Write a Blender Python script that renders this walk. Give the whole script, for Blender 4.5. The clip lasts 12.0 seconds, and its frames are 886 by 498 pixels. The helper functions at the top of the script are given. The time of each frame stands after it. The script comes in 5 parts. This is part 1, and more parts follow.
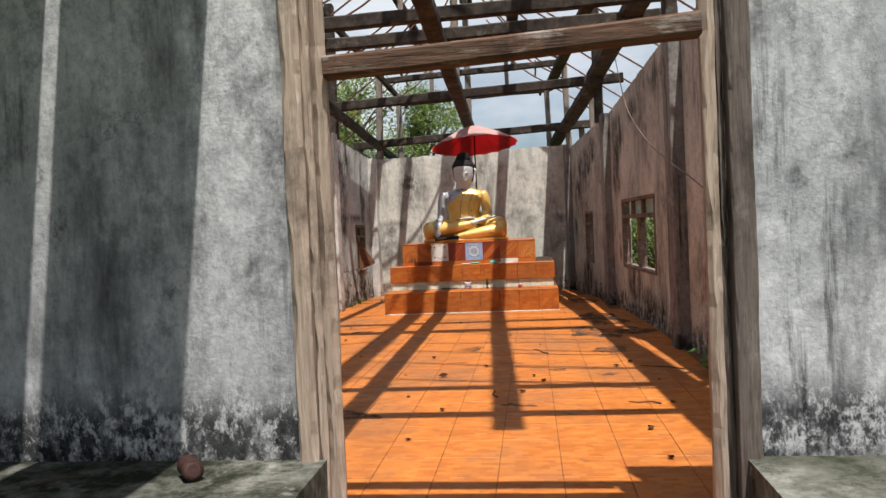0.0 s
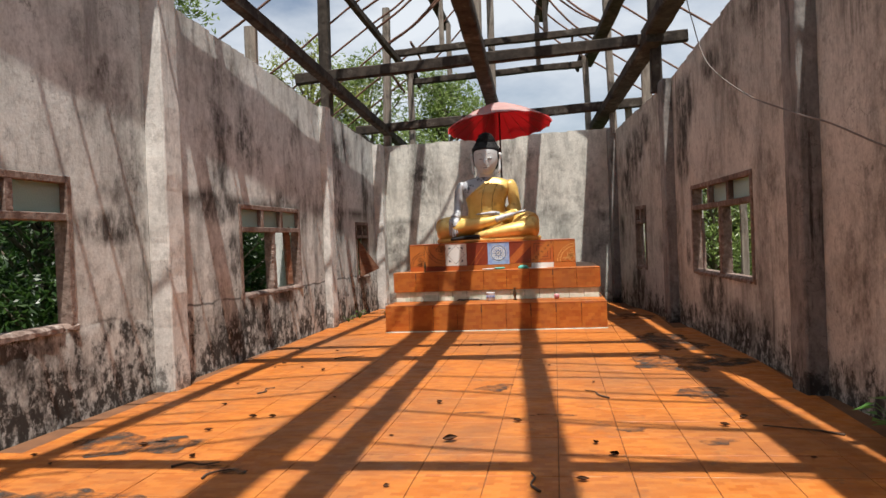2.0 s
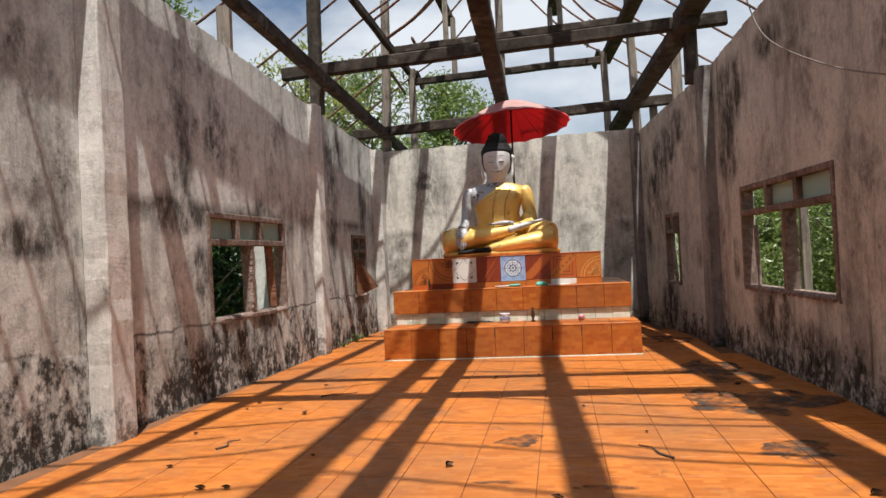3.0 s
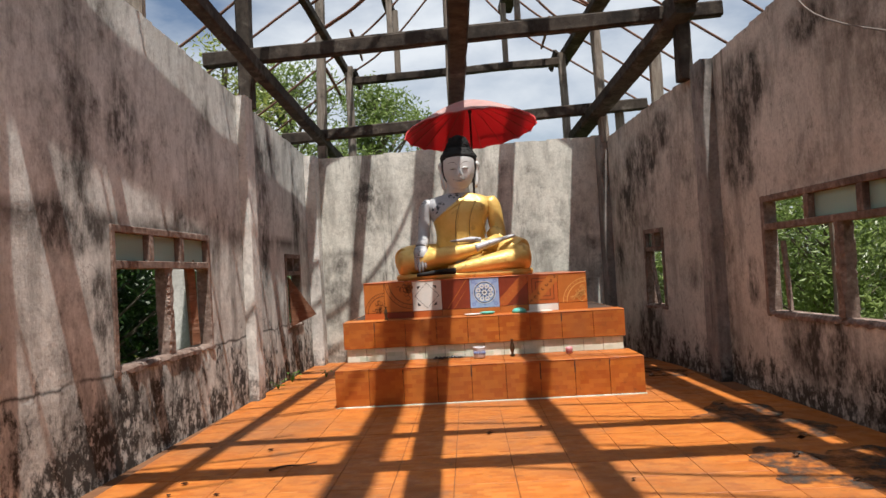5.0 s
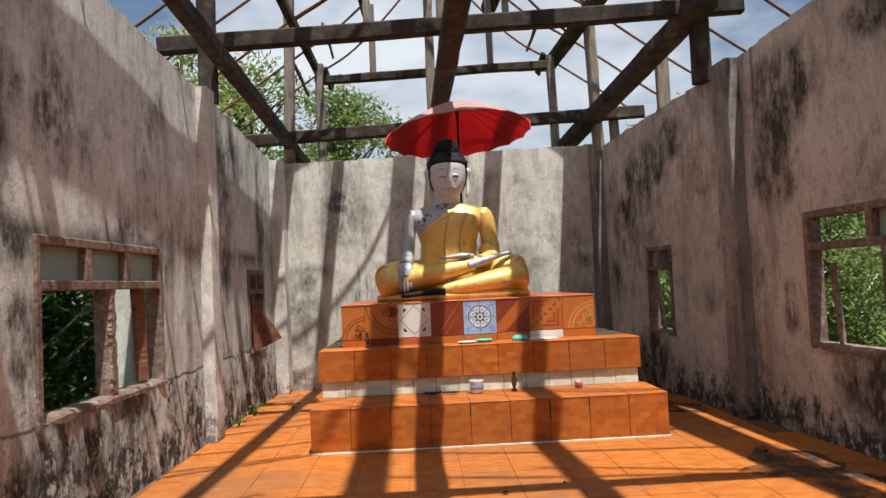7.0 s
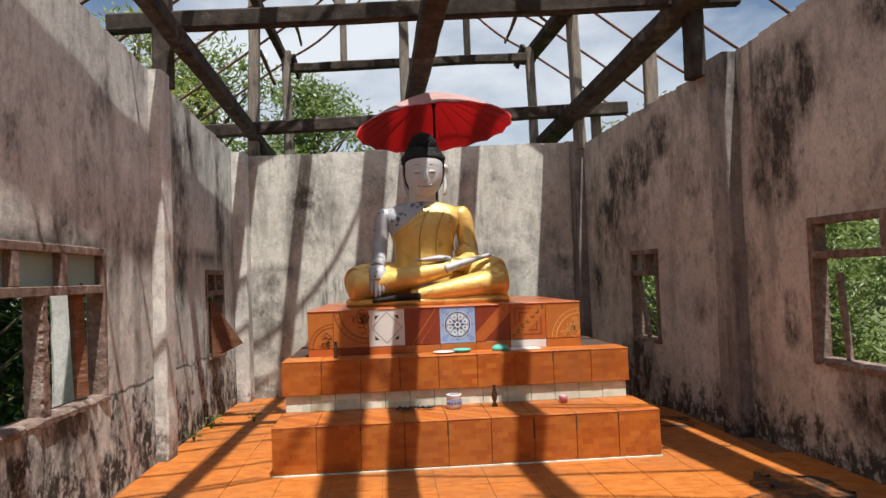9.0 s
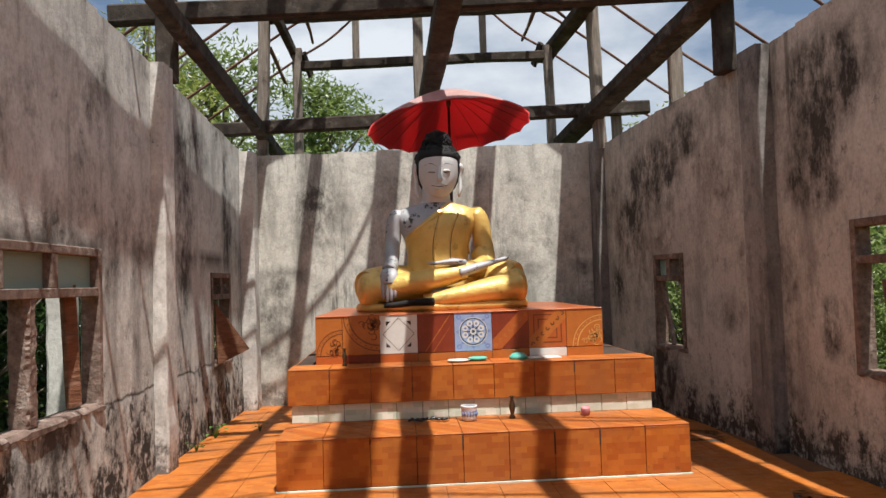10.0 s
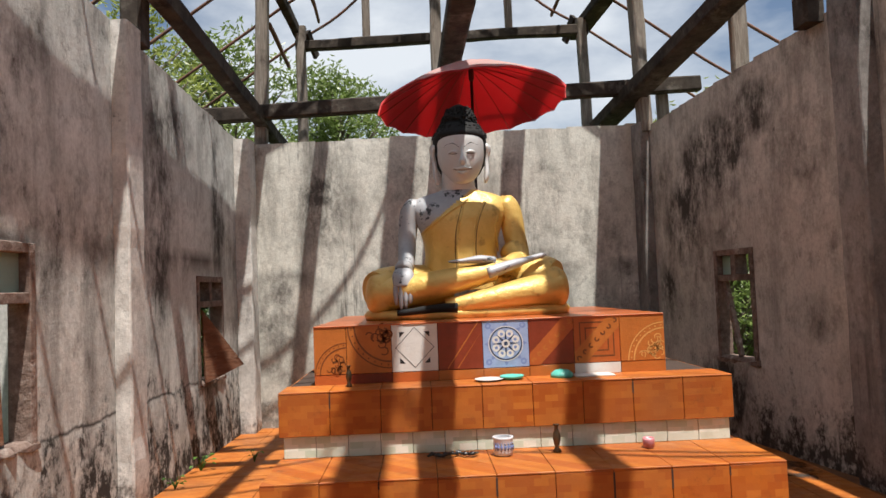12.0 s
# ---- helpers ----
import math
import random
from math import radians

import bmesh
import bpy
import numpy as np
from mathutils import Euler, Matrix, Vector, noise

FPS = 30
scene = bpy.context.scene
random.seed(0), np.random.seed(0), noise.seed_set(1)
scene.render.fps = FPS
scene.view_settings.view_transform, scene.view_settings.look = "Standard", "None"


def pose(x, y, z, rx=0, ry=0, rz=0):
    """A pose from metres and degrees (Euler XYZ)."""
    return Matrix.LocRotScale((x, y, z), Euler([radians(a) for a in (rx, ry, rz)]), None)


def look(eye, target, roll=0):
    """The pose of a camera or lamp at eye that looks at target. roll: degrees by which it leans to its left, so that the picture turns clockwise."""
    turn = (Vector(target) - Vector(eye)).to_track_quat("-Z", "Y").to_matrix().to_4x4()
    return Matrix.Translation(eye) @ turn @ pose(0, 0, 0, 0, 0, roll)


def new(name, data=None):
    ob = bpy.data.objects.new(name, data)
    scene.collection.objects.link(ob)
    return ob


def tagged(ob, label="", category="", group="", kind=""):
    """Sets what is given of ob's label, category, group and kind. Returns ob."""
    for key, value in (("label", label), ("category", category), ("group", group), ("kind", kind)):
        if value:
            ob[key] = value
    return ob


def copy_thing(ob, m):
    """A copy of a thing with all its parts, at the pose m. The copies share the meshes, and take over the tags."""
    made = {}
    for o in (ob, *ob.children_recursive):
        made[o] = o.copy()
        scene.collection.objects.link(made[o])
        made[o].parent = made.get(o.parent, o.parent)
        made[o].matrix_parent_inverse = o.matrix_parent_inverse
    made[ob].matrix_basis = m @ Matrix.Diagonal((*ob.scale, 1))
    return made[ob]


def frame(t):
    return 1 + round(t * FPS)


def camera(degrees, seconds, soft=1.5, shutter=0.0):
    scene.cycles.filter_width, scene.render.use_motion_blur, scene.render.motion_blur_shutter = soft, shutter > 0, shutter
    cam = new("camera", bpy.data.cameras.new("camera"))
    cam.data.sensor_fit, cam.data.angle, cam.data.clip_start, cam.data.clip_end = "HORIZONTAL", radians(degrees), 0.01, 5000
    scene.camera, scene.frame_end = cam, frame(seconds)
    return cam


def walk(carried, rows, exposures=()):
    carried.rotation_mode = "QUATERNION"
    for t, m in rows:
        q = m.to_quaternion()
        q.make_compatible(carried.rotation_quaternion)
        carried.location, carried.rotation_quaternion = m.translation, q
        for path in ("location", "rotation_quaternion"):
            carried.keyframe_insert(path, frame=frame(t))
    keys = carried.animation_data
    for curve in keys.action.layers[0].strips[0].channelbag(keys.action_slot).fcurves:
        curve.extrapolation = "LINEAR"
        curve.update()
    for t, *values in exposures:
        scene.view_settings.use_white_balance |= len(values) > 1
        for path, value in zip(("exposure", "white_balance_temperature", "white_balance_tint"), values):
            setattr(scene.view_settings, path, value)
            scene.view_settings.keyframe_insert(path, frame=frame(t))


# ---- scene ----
cam = camera(62.0, 12.0)
PATH = [
    (0, (1.287, -0.257, 1.745), (1.049, 1.728, 1.691), -2.6),
    (0.5, (1.259, 0.363, 1.623), (1.01, 2.347, 1.578), -3.0),
    (1, (1.133, 1.279, 1.542), (0.877, 3.262, 1.504), -2.7),
    (1.5, (1.068, 2.031, 1.52), (0.792, 4.011, 1.485), -2.5),
    (2, (1.019, 2.927, 1.488), (0.719, 4.904, 1.466), -2.3),
    (2.5, (0.886, 3.707, 1.434), (0.575, 5.682, 1.435), -2.5),
    (3, (0.75, 4.511, 1.449), (0.439, 6.486, 1.472), -2.8),
    (5, (-0.179, 6.224, 1.542), (-0.242, 8.222, 1.602), -3.2),
    (5.5, (-0.447, 6.521, 1.578), (-0.436, 8.52, 1.652), -3.0),
    (6, (-0.62, 6.785, 1.579), (-0.556, 8.782, 1.666), -2.8),
    (6.5, (-0.649, 7.11, 1.613), (-0.579, 9.106, 1.704), -2.8),
    (7, (-0.641, 7.417, 1.655), (-0.576, 9.414, 1.744), -2.7),
    (9, (-0.712, 8.043, 1.761), (-0.558, 10.036, 1.834), -2.1),
    (9.5, (-0.739, 8.22, 1.758), (-0.591, 10.213, 1.835), -1.9),
    (10, (-0.707, 8.443, 1.751), (-0.587, 10.437, 1.839), -1.8),
    (10.5, (-0.677, 8.794, 1.716), (-0.582, 10.79, 1.815), -1.8),
    (11, (-0.645, 9.139, 1.716), (-0.569, 11.135, 1.819), -2.0),
    (11.5, (-0.651, 9.437, 1.722), (-0.578, 11.433, 1.826), -2.1),
    (12, (-0.672, 9.795, 1.708), (-0.605, 11.791, 1.816), -2.3),
]
walk(cam, [(t, look(eye, target, roll)) for t, eye, target, roll in PATH])

# ---- light ----
SUN_DIR = Vector((-0.12, 0.31, -1.0)).normalized()
world = bpy.data.worlds.new("world")
scene.world = world
world.use_nodes = True
wn, wl = world.node_tree.nodes, world.node_tree.links
wn.clear()
w_out = wn.new("ShaderNodeOutputWorld")
w_bg = wn.new("ShaderNodeBackground")
w_sky = wn.new("ShaderNodeTexSky")
w_sky.sky_type = "NISHITA"
w_sky.sun_disc = False
w_sky.sun_elevation = math.asin(-SUN_DIR.z)
w_sky.sun_rotation = math.atan2(-SUN_DIR.x, -SUN_DIR.y)
w_sky.air_density = 1.0
w_sky.dust_density = 1.5
w_co = wn.new("ShaderNodeTexCoord")
w_map = wn.new("ShaderNodeMapping")
w_map.inputs["Scale"].default_value = (1.0, 1.0, 2.2)
w_noise = wn.new("ShaderNodeTexNoise")
w_noise.inputs["Scale"].default_value = 2.2
w_noise.inputs["Detail"].default_value = 7
w_noise.inputs["Roughness"].default_value = 0.55
w_ramp = wn.new("ShaderNodeValToRGB")
w_ramp.color_ramp.elements[0].position = 0.37
w_ramp.color_ramp.elements[1].position = 0.60
w_mix = wn.new("ShaderNodeMixRGB")
w_mix.inputs[2].default_value = (7.9, 8.4, 9.0, 1)
wl.new(w_co.outputs["Generated"], w_map.inputs["Vector"])
wl.new(w_map.outputs[0], w_noise.inputs["Vector"])
wl.new(w_noise.outputs["Fac"], w_ramp.inputs[0])
wl.new(w_ramp.outputs[0], w_mix.inputs[0])
wl.new(w_sky.outputs[0], w_mix.inputs[1])
wl.new(w_mix.outputs[0], w_bg.inputs["Color"])
w_bg.inputs["Strength"].default_value = 0.077
wl.new(w_bg.outputs[0], w_out.inputs["Surface"])
sun = new("sun", bpy.data.lights.new("sun", "SUN"))
sun.data.energy = 5.5
sun.data.angle = radians(0.6)
sun.data.color = (1.0, 0.96, 0.90)
sun.matrix_world = look((0, 0, 20), Vector((0, 0, 20)) + SUN_DIR)
scene.view_settings.exposure = 0.40


# ---- materials ----
def material(name):
    m = bpy.data.materials.new(name)
    m.use_nodes = True
    nt = m.node_tree
    return m, nt, nt.nodes["Principled BSDF"]


def noise_fac(nt, scale, detail=4, stretch=(1, 1, 1), low=0.35, high=0.65, seed=0.0, rough=0.6, local=False):
    """A noise in metres, spread between low and high."""
    if local:
        co = nt.nodes.new("ShaderNodeTexCoord").outputs["Object"]
    else:
        co = nt.nodes.new("ShaderNodeNewGeometry").outputs["Position"]
    mp = nt.nodes.new("ShaderNodeMapping")
    mp.inputs["Scale"].default_value = stretch
    mp.inputs["Location"].default_value = (seed, seed * 1.7, seed * 0.6)
    nz = nt.nodes.new("ShaderNodeTexNoise")
    nz.inputs["Scale"].default_value = scale
    nz.inputs["Detail"].default_value = detail
    nz.inputs["Roughness"].default_value = rough
    rp = nt.nodes.new("ShaderNodeMapRange")
    rp.inputs["From Min"].default_value = low
    rp.inputs["From Max"].default_value = high
    nt.links.new(co, mp.inputs["Vector"])
    nt.links.new(mp.outputs[0], nz.inputs["Vector"])
    nt.links.new(nz.outputs["Fac"], rp.inputs["Value"])
    return rp.outputs["Result"]


def mixed(nt, fac, a, b, mode="MIX"):
    n = nt.nodes.new("ShaderNodeMixRGB")
    n.blend_type = mode
    for k, v in ((0, fac), (1, a), (2, b)):
        if isinstance(v, (int, float)):
            n.inputs[k].default_value = v
        elif isinstance(v, tuple):
            n.inputs[k].default_value = (*v, 1)
        else:
            nt.links.new(v, n.inputs[k])
    return n.outputs[0]


def maths(nt, op, a, b=0.0, clamp=False):
    n = nt.nodes.new("ShaderNodeMath")
    n.operation = op
    n.use_clamp = clamp
    for k, v in ((0, a), (1, b)):
        if isinstance(v, (int, float)):
            n.inputs[k].default_value = v
        else:
            nt.links.new(v, n.inputs[k])
    return n.outputs[0]


def bumped(nt, bsdf, height, strength=0.4, distance=0.01):
    b = nt.nodes.new("ShaderNodeBump")
    b.inputs["Strength"].default_value = strength
    b.inputs["Distance"].default_value = distance
    nt.links.new(height, b.inputs["Height"])
    nt.links.new(b.outputs[0], bsdf.inputs["Normal"])


def height_above(nt, low, high):
    """0 at the height low, 1 at the height high."""
    g = nt.nodes.new("ShaderNodeNewGeometry")
    x = nt.nodes.new("ShaderNodeSeparateXYZ")
    r = nt.nodes.new("ShaderNodeMapRange")
    r.inputs["From Min"].default_value = low
    r.inputs["From Max"].default_value = high
    nt.links.new(g.outputs["Position"], x.inputs[0])
    nt.links.new(x.outputs["Z"], r.inputs["Value"])
    return r.outputs["Result"]


def plaster(name, light, mid, dark, mould=0.75, mould_top=1.0, streak=0.6, seed=0.0, low=0.0, blotch=0.5, joint=0.0, spots=(), axis="Y", foot=0.0, crack_z=0.0):
    """Old lime and cement render with rain streaks, blotches and black mould near the ground."""
    m, nt, b = material(name)
    col = mixed(nt, noise_fac(nt, 0.9, 5, seed=seed), light, mid)
    grain = noise_fac(nt, 14, 6, seed=seed + 3, low=0.3, high=0.7)
    col = mixed(nt, maths(nt, "MULTIPLY", grain, 0.5), col, mid)
    run = noise_fac(nt, 1.0, 7, (2.2, 2.2, 0.45), 0.50, 0.70, seed + 7, 0.68)
    col = mixed(nt, maths(nt, "MULTIPLY", run, streak), col, dark)
    patch = maths(nt, "MULTIPLY", noise_fac(nt, 0.9, 9, (1, 1, 0.8), 0.50, 0.62, seed + 11, 0.72), noise_fac(nt, 5.0, 8, (1, 1, 0.6), 0.36, 0.60, seed + 31, 0.75))
    col = mixed(nt, maths(nt, "MULTIPLY", patch, blotch), col, dark)
    mott = noise_fac(nt, 7.0, 9, (1, 1, 0.75), 0.50, 0.66, seed + 53, 0.78)
    col = mixed(nt, maths(nt, "MULTIPLY", mott, 0.75), col, tuple(0.5 * (c + d) for c, d in zip(dark, mid)))
    drip = noise_fac(nt, 2.2, 8, (3.6, 3.6, 0.3), 0.55, 0.66, seed + 59, 0.7)
    where = noise_fac(nt, 0.45, 3, (1, 1, 0.6), 0.46, 0.60, seed + 61)
    col = mixed(nt, maths(nt, "MULTIPLY", maths(nt, "MULTIPLY", drip, where), streak), col, tuple(c * 0.7 for c in dark))
    crack = noise_fac(nt, 2.0, 9, (1, 1, 1), 0.492, 0.5, seed + 41, 0.6)
    back = noise_fac(nt, 2.0, 9, (1, 1, 1), 0.508, 0.5, seed + 41, 0.6)
    few = noise_fac(nt, 0.7, 3, (1, 1, 1), 0.55, 0.62, seed + 47)
    line = maths(nt, "MULTIPLY", maths(nt, "MULTIPLY", crack, back, True), few, True)
    col = mixed(nt, maths(nt, "MULTIPLY", line, 0.5), col, tuple(c * 0.4 for c in dark))
    speck = noise_fac(nt, 34.0, 6, (1, 1, 0.8), 0.42, 0.66, seed + 67, 0.7)
    col = mixed(nt, maths(nt, "MULTIPLY", speck, 0.24), col, dark)
    pale = noise_fac(nt, 2.6, 7, (1, 1, 0.7), 0.56, 0.68, seed + 17, 0.7)
    col = mixed(nt, maths(nt, "MULTIPLY", pale, 0.35), col, tuple(min(1, c * 1.25) for c in light))
    if joint:
        up_, down_ = height_above(nt, joint - 0.22, joint), height_above(nt, joint + 0.12, joint)
        seam = maths(nt, "MULTIPLY", maths(nt, "MULTIPLY", up_, down_), noise_fac(nt, 1.3, 7, (1, 1, 0.8), 0.42, 0.60, seed + 71, 0.65))
        col = mixed(nt, maths(nt, "MULTIPLY", seam, 0.9), col, tuple(c * 0.9 for c in dark))
    if crack_z:
        edge = maths(nt, "ADD", crack_z, maths(nt, "MULTIPLY", maths(nt, "SUBTRACT", noise_fac(nt, 1.6, 7, (1, 1, 0.01), 0.3, 0.7, seed + 73, 0.7), 0.5), 0.09))
        gp = nt.nodes.new("ShaderNodeSeparateXYZ")
        nt.links.new(nt.nodes.new("ShaderNodeNewGeometry").outputs["Position"], gp.inputs[0])
        gap = maths(nt, "SUBTRACT", 1.0, maths(nt, "DIVIDE", maths(nt, "ABSOLUTE", maths(nt, "SUBTRACT", gp.outputs["Z"], edge)), 0.022), True)
        some = noise_fac(nt, 0.9, 6, (1, 1, 0.3), 0.36, 0.5, seed + 77, 0.65)
        col = mixed(nt, maths(nt, "MULTIPLY", maths(nt, "MULTIPLY", gap, some), 0.9), col, tuple(c * 0.3 for c in dark))
    if spots:
        sp = nt.nodes.new("ShaderNodeSeparateXYZ")
        nt.links.new(nt.nodes.new("ShaderNodeNewGeometry").outputs["Position"], sp.inputs[0])
        total = 0.0
        for at, z, ra, rz, k in spots:
            da = maths(nt, "POWER", maths(nt, "DIVIDE", maths(nt, "SUBTRACT", sp.outputs[axis], at), ra), 2.0)
            dz = maths(nt, "POWER", maths(nt, "DIVIDE", maths(nt, "SUBTRACT", sp.outputs["Z"], z), rz), 2.0)
            total = maths(nt, "ADD", total, maths(nt, "MULTIPLY", maths(nt, "SUBTRACT", 1.0, maths(nt, "ADD", da, dz), True), k * 1.5), True)
        torn = maths(nt, "SUBTRACT", noise_fac(nt, 4.6, 10, (1, 1, 0.5), 0.32, 0.68, seed + 81, 0.76), 0.5)
        spot_mask = maths(nt, "MULTIPLY", total, maths(nt, "ADD", 0.62, maths(nt, "MULTIPLY", torn, 2.0)), True)
        col = mixed(nt, maths(nt, "MULTIPLY", spot_mask, 0.92), col, tuple(c * 0.45 for c in dark))
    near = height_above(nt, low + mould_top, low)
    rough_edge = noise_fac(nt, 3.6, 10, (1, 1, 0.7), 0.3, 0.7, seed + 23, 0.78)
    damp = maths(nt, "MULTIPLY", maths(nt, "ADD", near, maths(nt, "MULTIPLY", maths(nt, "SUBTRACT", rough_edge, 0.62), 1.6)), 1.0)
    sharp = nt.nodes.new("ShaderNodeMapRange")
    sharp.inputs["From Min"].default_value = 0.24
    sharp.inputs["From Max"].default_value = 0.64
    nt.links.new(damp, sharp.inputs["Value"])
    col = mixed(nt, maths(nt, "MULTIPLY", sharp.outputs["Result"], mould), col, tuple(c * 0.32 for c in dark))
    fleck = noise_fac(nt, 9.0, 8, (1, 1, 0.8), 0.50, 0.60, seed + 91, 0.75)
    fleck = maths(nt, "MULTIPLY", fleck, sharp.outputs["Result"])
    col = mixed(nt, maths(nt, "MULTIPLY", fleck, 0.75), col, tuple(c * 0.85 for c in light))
    if foot:
        rim = maths(nt, "MULTIPLY", height_above(nt, low + foot + 0.16, low + foot - 0.06), noise_fac(nt, 6.0, 9, (1.1, 1.1, 0.75), 0.33, 0.52, seed + 95, 0.78))
        col = mixed(nt, maths(nt, "MULTIPLY", rim, 0.9, True), col, tuple(c * 0.3 for c in dark))
        comb = maths(nt, "MULTIPLY", maths(nt, "MULTIPLY", height_above(nt, low + foot + 0.2, low + foot), height_above(nt, low, low + foot * 0.4)), noise_fac(nt, 11.0, 9, (1.2, 1.2, 0.75), 0.50, 0.60, seed + 97, 0.78))
        col = mixed(nt, maths(nt, "MULTIPLY", comb, 0.6, True), col, tuple(min(1, c * 1.15) for c in light))
    nt.links.new(col, b.inputs["Base Color"])
    b.inputs["Roughness"].default_value = 0.95
    b.inputs["Specular IOR Level"].default_value = 0.15
    h = maths(nt, "ADD", maths(nt, "MULTIPLY", noise_fac(nt, 3, 9, seed=seed + 5, rough=0.72), 1.0), maths(nt, "MULTIPLY", noise_fac(nt, 45, 3, seed=seed), 0.35))
    bumped(nt, b, h, 0.24, 0.012)
    return m


def timber(name, pale, dark, along=(1, 1, 1), worn=(0.45, 0.42, 0.38), wear=0.5, scale=5.0):
    """Weathered sawn timber: grain along the piece, bleached and blackened patches."""
    m, nt, b = material(name)
    g = noise_fac(nt, scale, 7, along, 0.3, 0.7, 2.0, 0.65, True)
    col = mixed(nt, g, pale, dark)
    w = noise_fac(nt, 3.0, 8, tuple(0.5 + 0.5 * a for a in along), 0.55, 0.66, 6.0, 0.7, True)
    col = mixed(nt, maths(nt, "MULTIPLY", w, wear), col, worn)
    oi = nt.nodes.new("ShaderNodeObjectInfo")
    col = mixed(nt, maths(nt, "MULTIPLY", oi.outputs["Random"], 0.25), col, dark)
    rot = noise_fac(nt, 2.6, 9, (1, 1, 0.7), 0.52, 0.66, 14.0, 0.74)
    col = mixed(nt, maths(nt, "MULTIPLY", rot, 0.7), col, tuple(c * 0.4 for c in dark))
    nt.links.new(col, b.inputs["Base Color"])
    b.inputs["Roughness"].default_value = 0.85
    b.inputs["Specular IOR Level"].default_value = 0.2
    bumped(nt, b, g, 0.6, 0.012)
    return m


def plain(name, colour, rough=0.6, metal=0.0, vary=0.2, scale=8.0, bump=0.2, local=True):
    m, nt, b = material(name)
    f = noise_fac(nt, scale, 6, low=0.3, high=0.7, local=local)
    col = mixed(nt, f, colour, tuple(c * (1 - vary) for c in colour))
    f2 = noise_fac(nt, scale * 6, 4, low=0.35, high=0.7, seed=4.0, local=local)
    col = mixed(nt, maths(nt, "MULTIPLY", f2, vary), col, tuple(c * 0.6 for c in colour))
    nt.links.new(col, b.inputs["Base Color"])
    b.inputs["Roughness"].default_value = rough
    b.inputs["Metallic"].default_value = metal
    if bump:
        bumped(nt, b, f2, bump, 0.004)
    return m


def parquet(name, a, c, dirt, rough=0.38, flat=True):
    """Glazed tile printed with small wood blocks in two directions, dirty and scuffed."""
    m, nt, b = material(name)
    g = nt.nodes.new("ShaderNodeNewGeometry")
    vec = g.outputs["Position"]
    if not flat:
        sp = nt.nodes.new("ShaderNodeSeparateXYZ")
        cb = nt.nodes.new("ShaderNodeCombineXYZ")
        nt.links.new(vec, sp.inputs[0])
        nt.links.new(maths(nt, "ADD", sp.outputs["X"], sp.outputs["Y"]), cb.inputs["X"])
        nt.links.new(sp.outputs["Z"], cb.inputs["Y"])
        vec = cb.outputs[0]
    br = nt.nodes.new("ShaderNodeTexBrick")
    br.offset = 0.5
    br.inputs["Color1"].default_value = (0, 0, 0, 1)
    br.inputs["Color2"].default_value = (1, 1, 1, 1)
    br.inputs["Mortar"].default_value = (0.5, 0.5, 0.5, 1)
    br.inputs["Scale"].default_value = 1.0
    br.inputs["Mortar Size"].default_value = 0.0
    br.inputs["Brick Width"].default_value = 0.10
    br.inputs["Row Height"].default_value = 0.05
    nt.links.new(vec, br.inputs["Vector"])
    col = mixed(nt, br.outputs["Color"], a, c)
    oi = nt.nodes.new("ShaderNodeObjectInfo")
    col = mixed(nt, maths(nt, "MULTIPLY", oi.outputs["Random"], 0.25), col, tuple(v * 0.8 for v in a))
    big = noise_fac(nt, 0.8, 7, low=0.45, high=0.75, seed=9.0)
    col = mixed(nt, maths(nt, "MULTIPLY", big, 0.55), col, dirt)
    dust = noise_fac(nt, 2.2, 9, low=0.56, high=0.72, seed=21.0, rough=0.75)
    col = mixed(nt, maths(nt, "MULTIPLY", dust, 0.6), col, dirt)
    grime = maths(nt, "MULTIPLY", noise_fac(nt, 7.0, 9, low=0.57, high=0.66, seed=33.0, rough=0.78), noise_fac(nt, 0.9, 4, low=0.42, high=0.62, seed=37.0))
    col = mixed(nt, maths(nt, "MULTIPLY", grime, 0.75), col, tuple(v * 0.55 for v in dirt))
    nt.links.new(col, b.inputs["Base Color"])
    rg = nt.nodes.new("ShaderNodeMapRange")
    rg.inputs["To Min"].default_value = rough
    rg.inputs["To Max"].default_value = 0.75
    nt.links.new(noise_fac(nt, 5.0, 6, low=0.3, high=0.7, seed=2.0), rg.inputs["Value"])
    nt.links.new(rg.outputs["Result"], b.inputs["Roughness"])
    b.inputs["Specular IOR Level"].default_value = 0.3
    bumped(nt, b, noise_fac(nt, 60, 3), 0.12, 0.003)
    return m


def foliage(name, a, c):
    m, nt, b = material(name)
    oi = nt.nodes.new("ShaderNodeNewGeometry")
    nt.links.new(mixed(nt, oi.outputs["Random Per Island"], a, c), b.inputs["Base Color"])
    b.inputs["Roughness"].default_value = 0.38
    b.inputs["Specular IOR Level"].default_value = 0.5
    tr = nt.nodes.new("ShaderNodeBsdfTranslucent")
    nt.links.new(mixed(nt, oi.outputs["Random Per Island"], tuple(v * 1.5 for v in a), tuple(v * 1.5 for v in c)), tr.inputs["Color"])
    mx = nt.nodes.new("ShaderNodeMixShader")
    mx.inputs[0].default_value = 0.4
    nt.links.new(b.outputs[0], mx.inputs[1])
    nt.links.new(tr.outputs[0], mx.inputs[2])
    nt.links.new(mx.outputs[0], nt.nodes["Material Output"].inputs["Surface"])
    return m


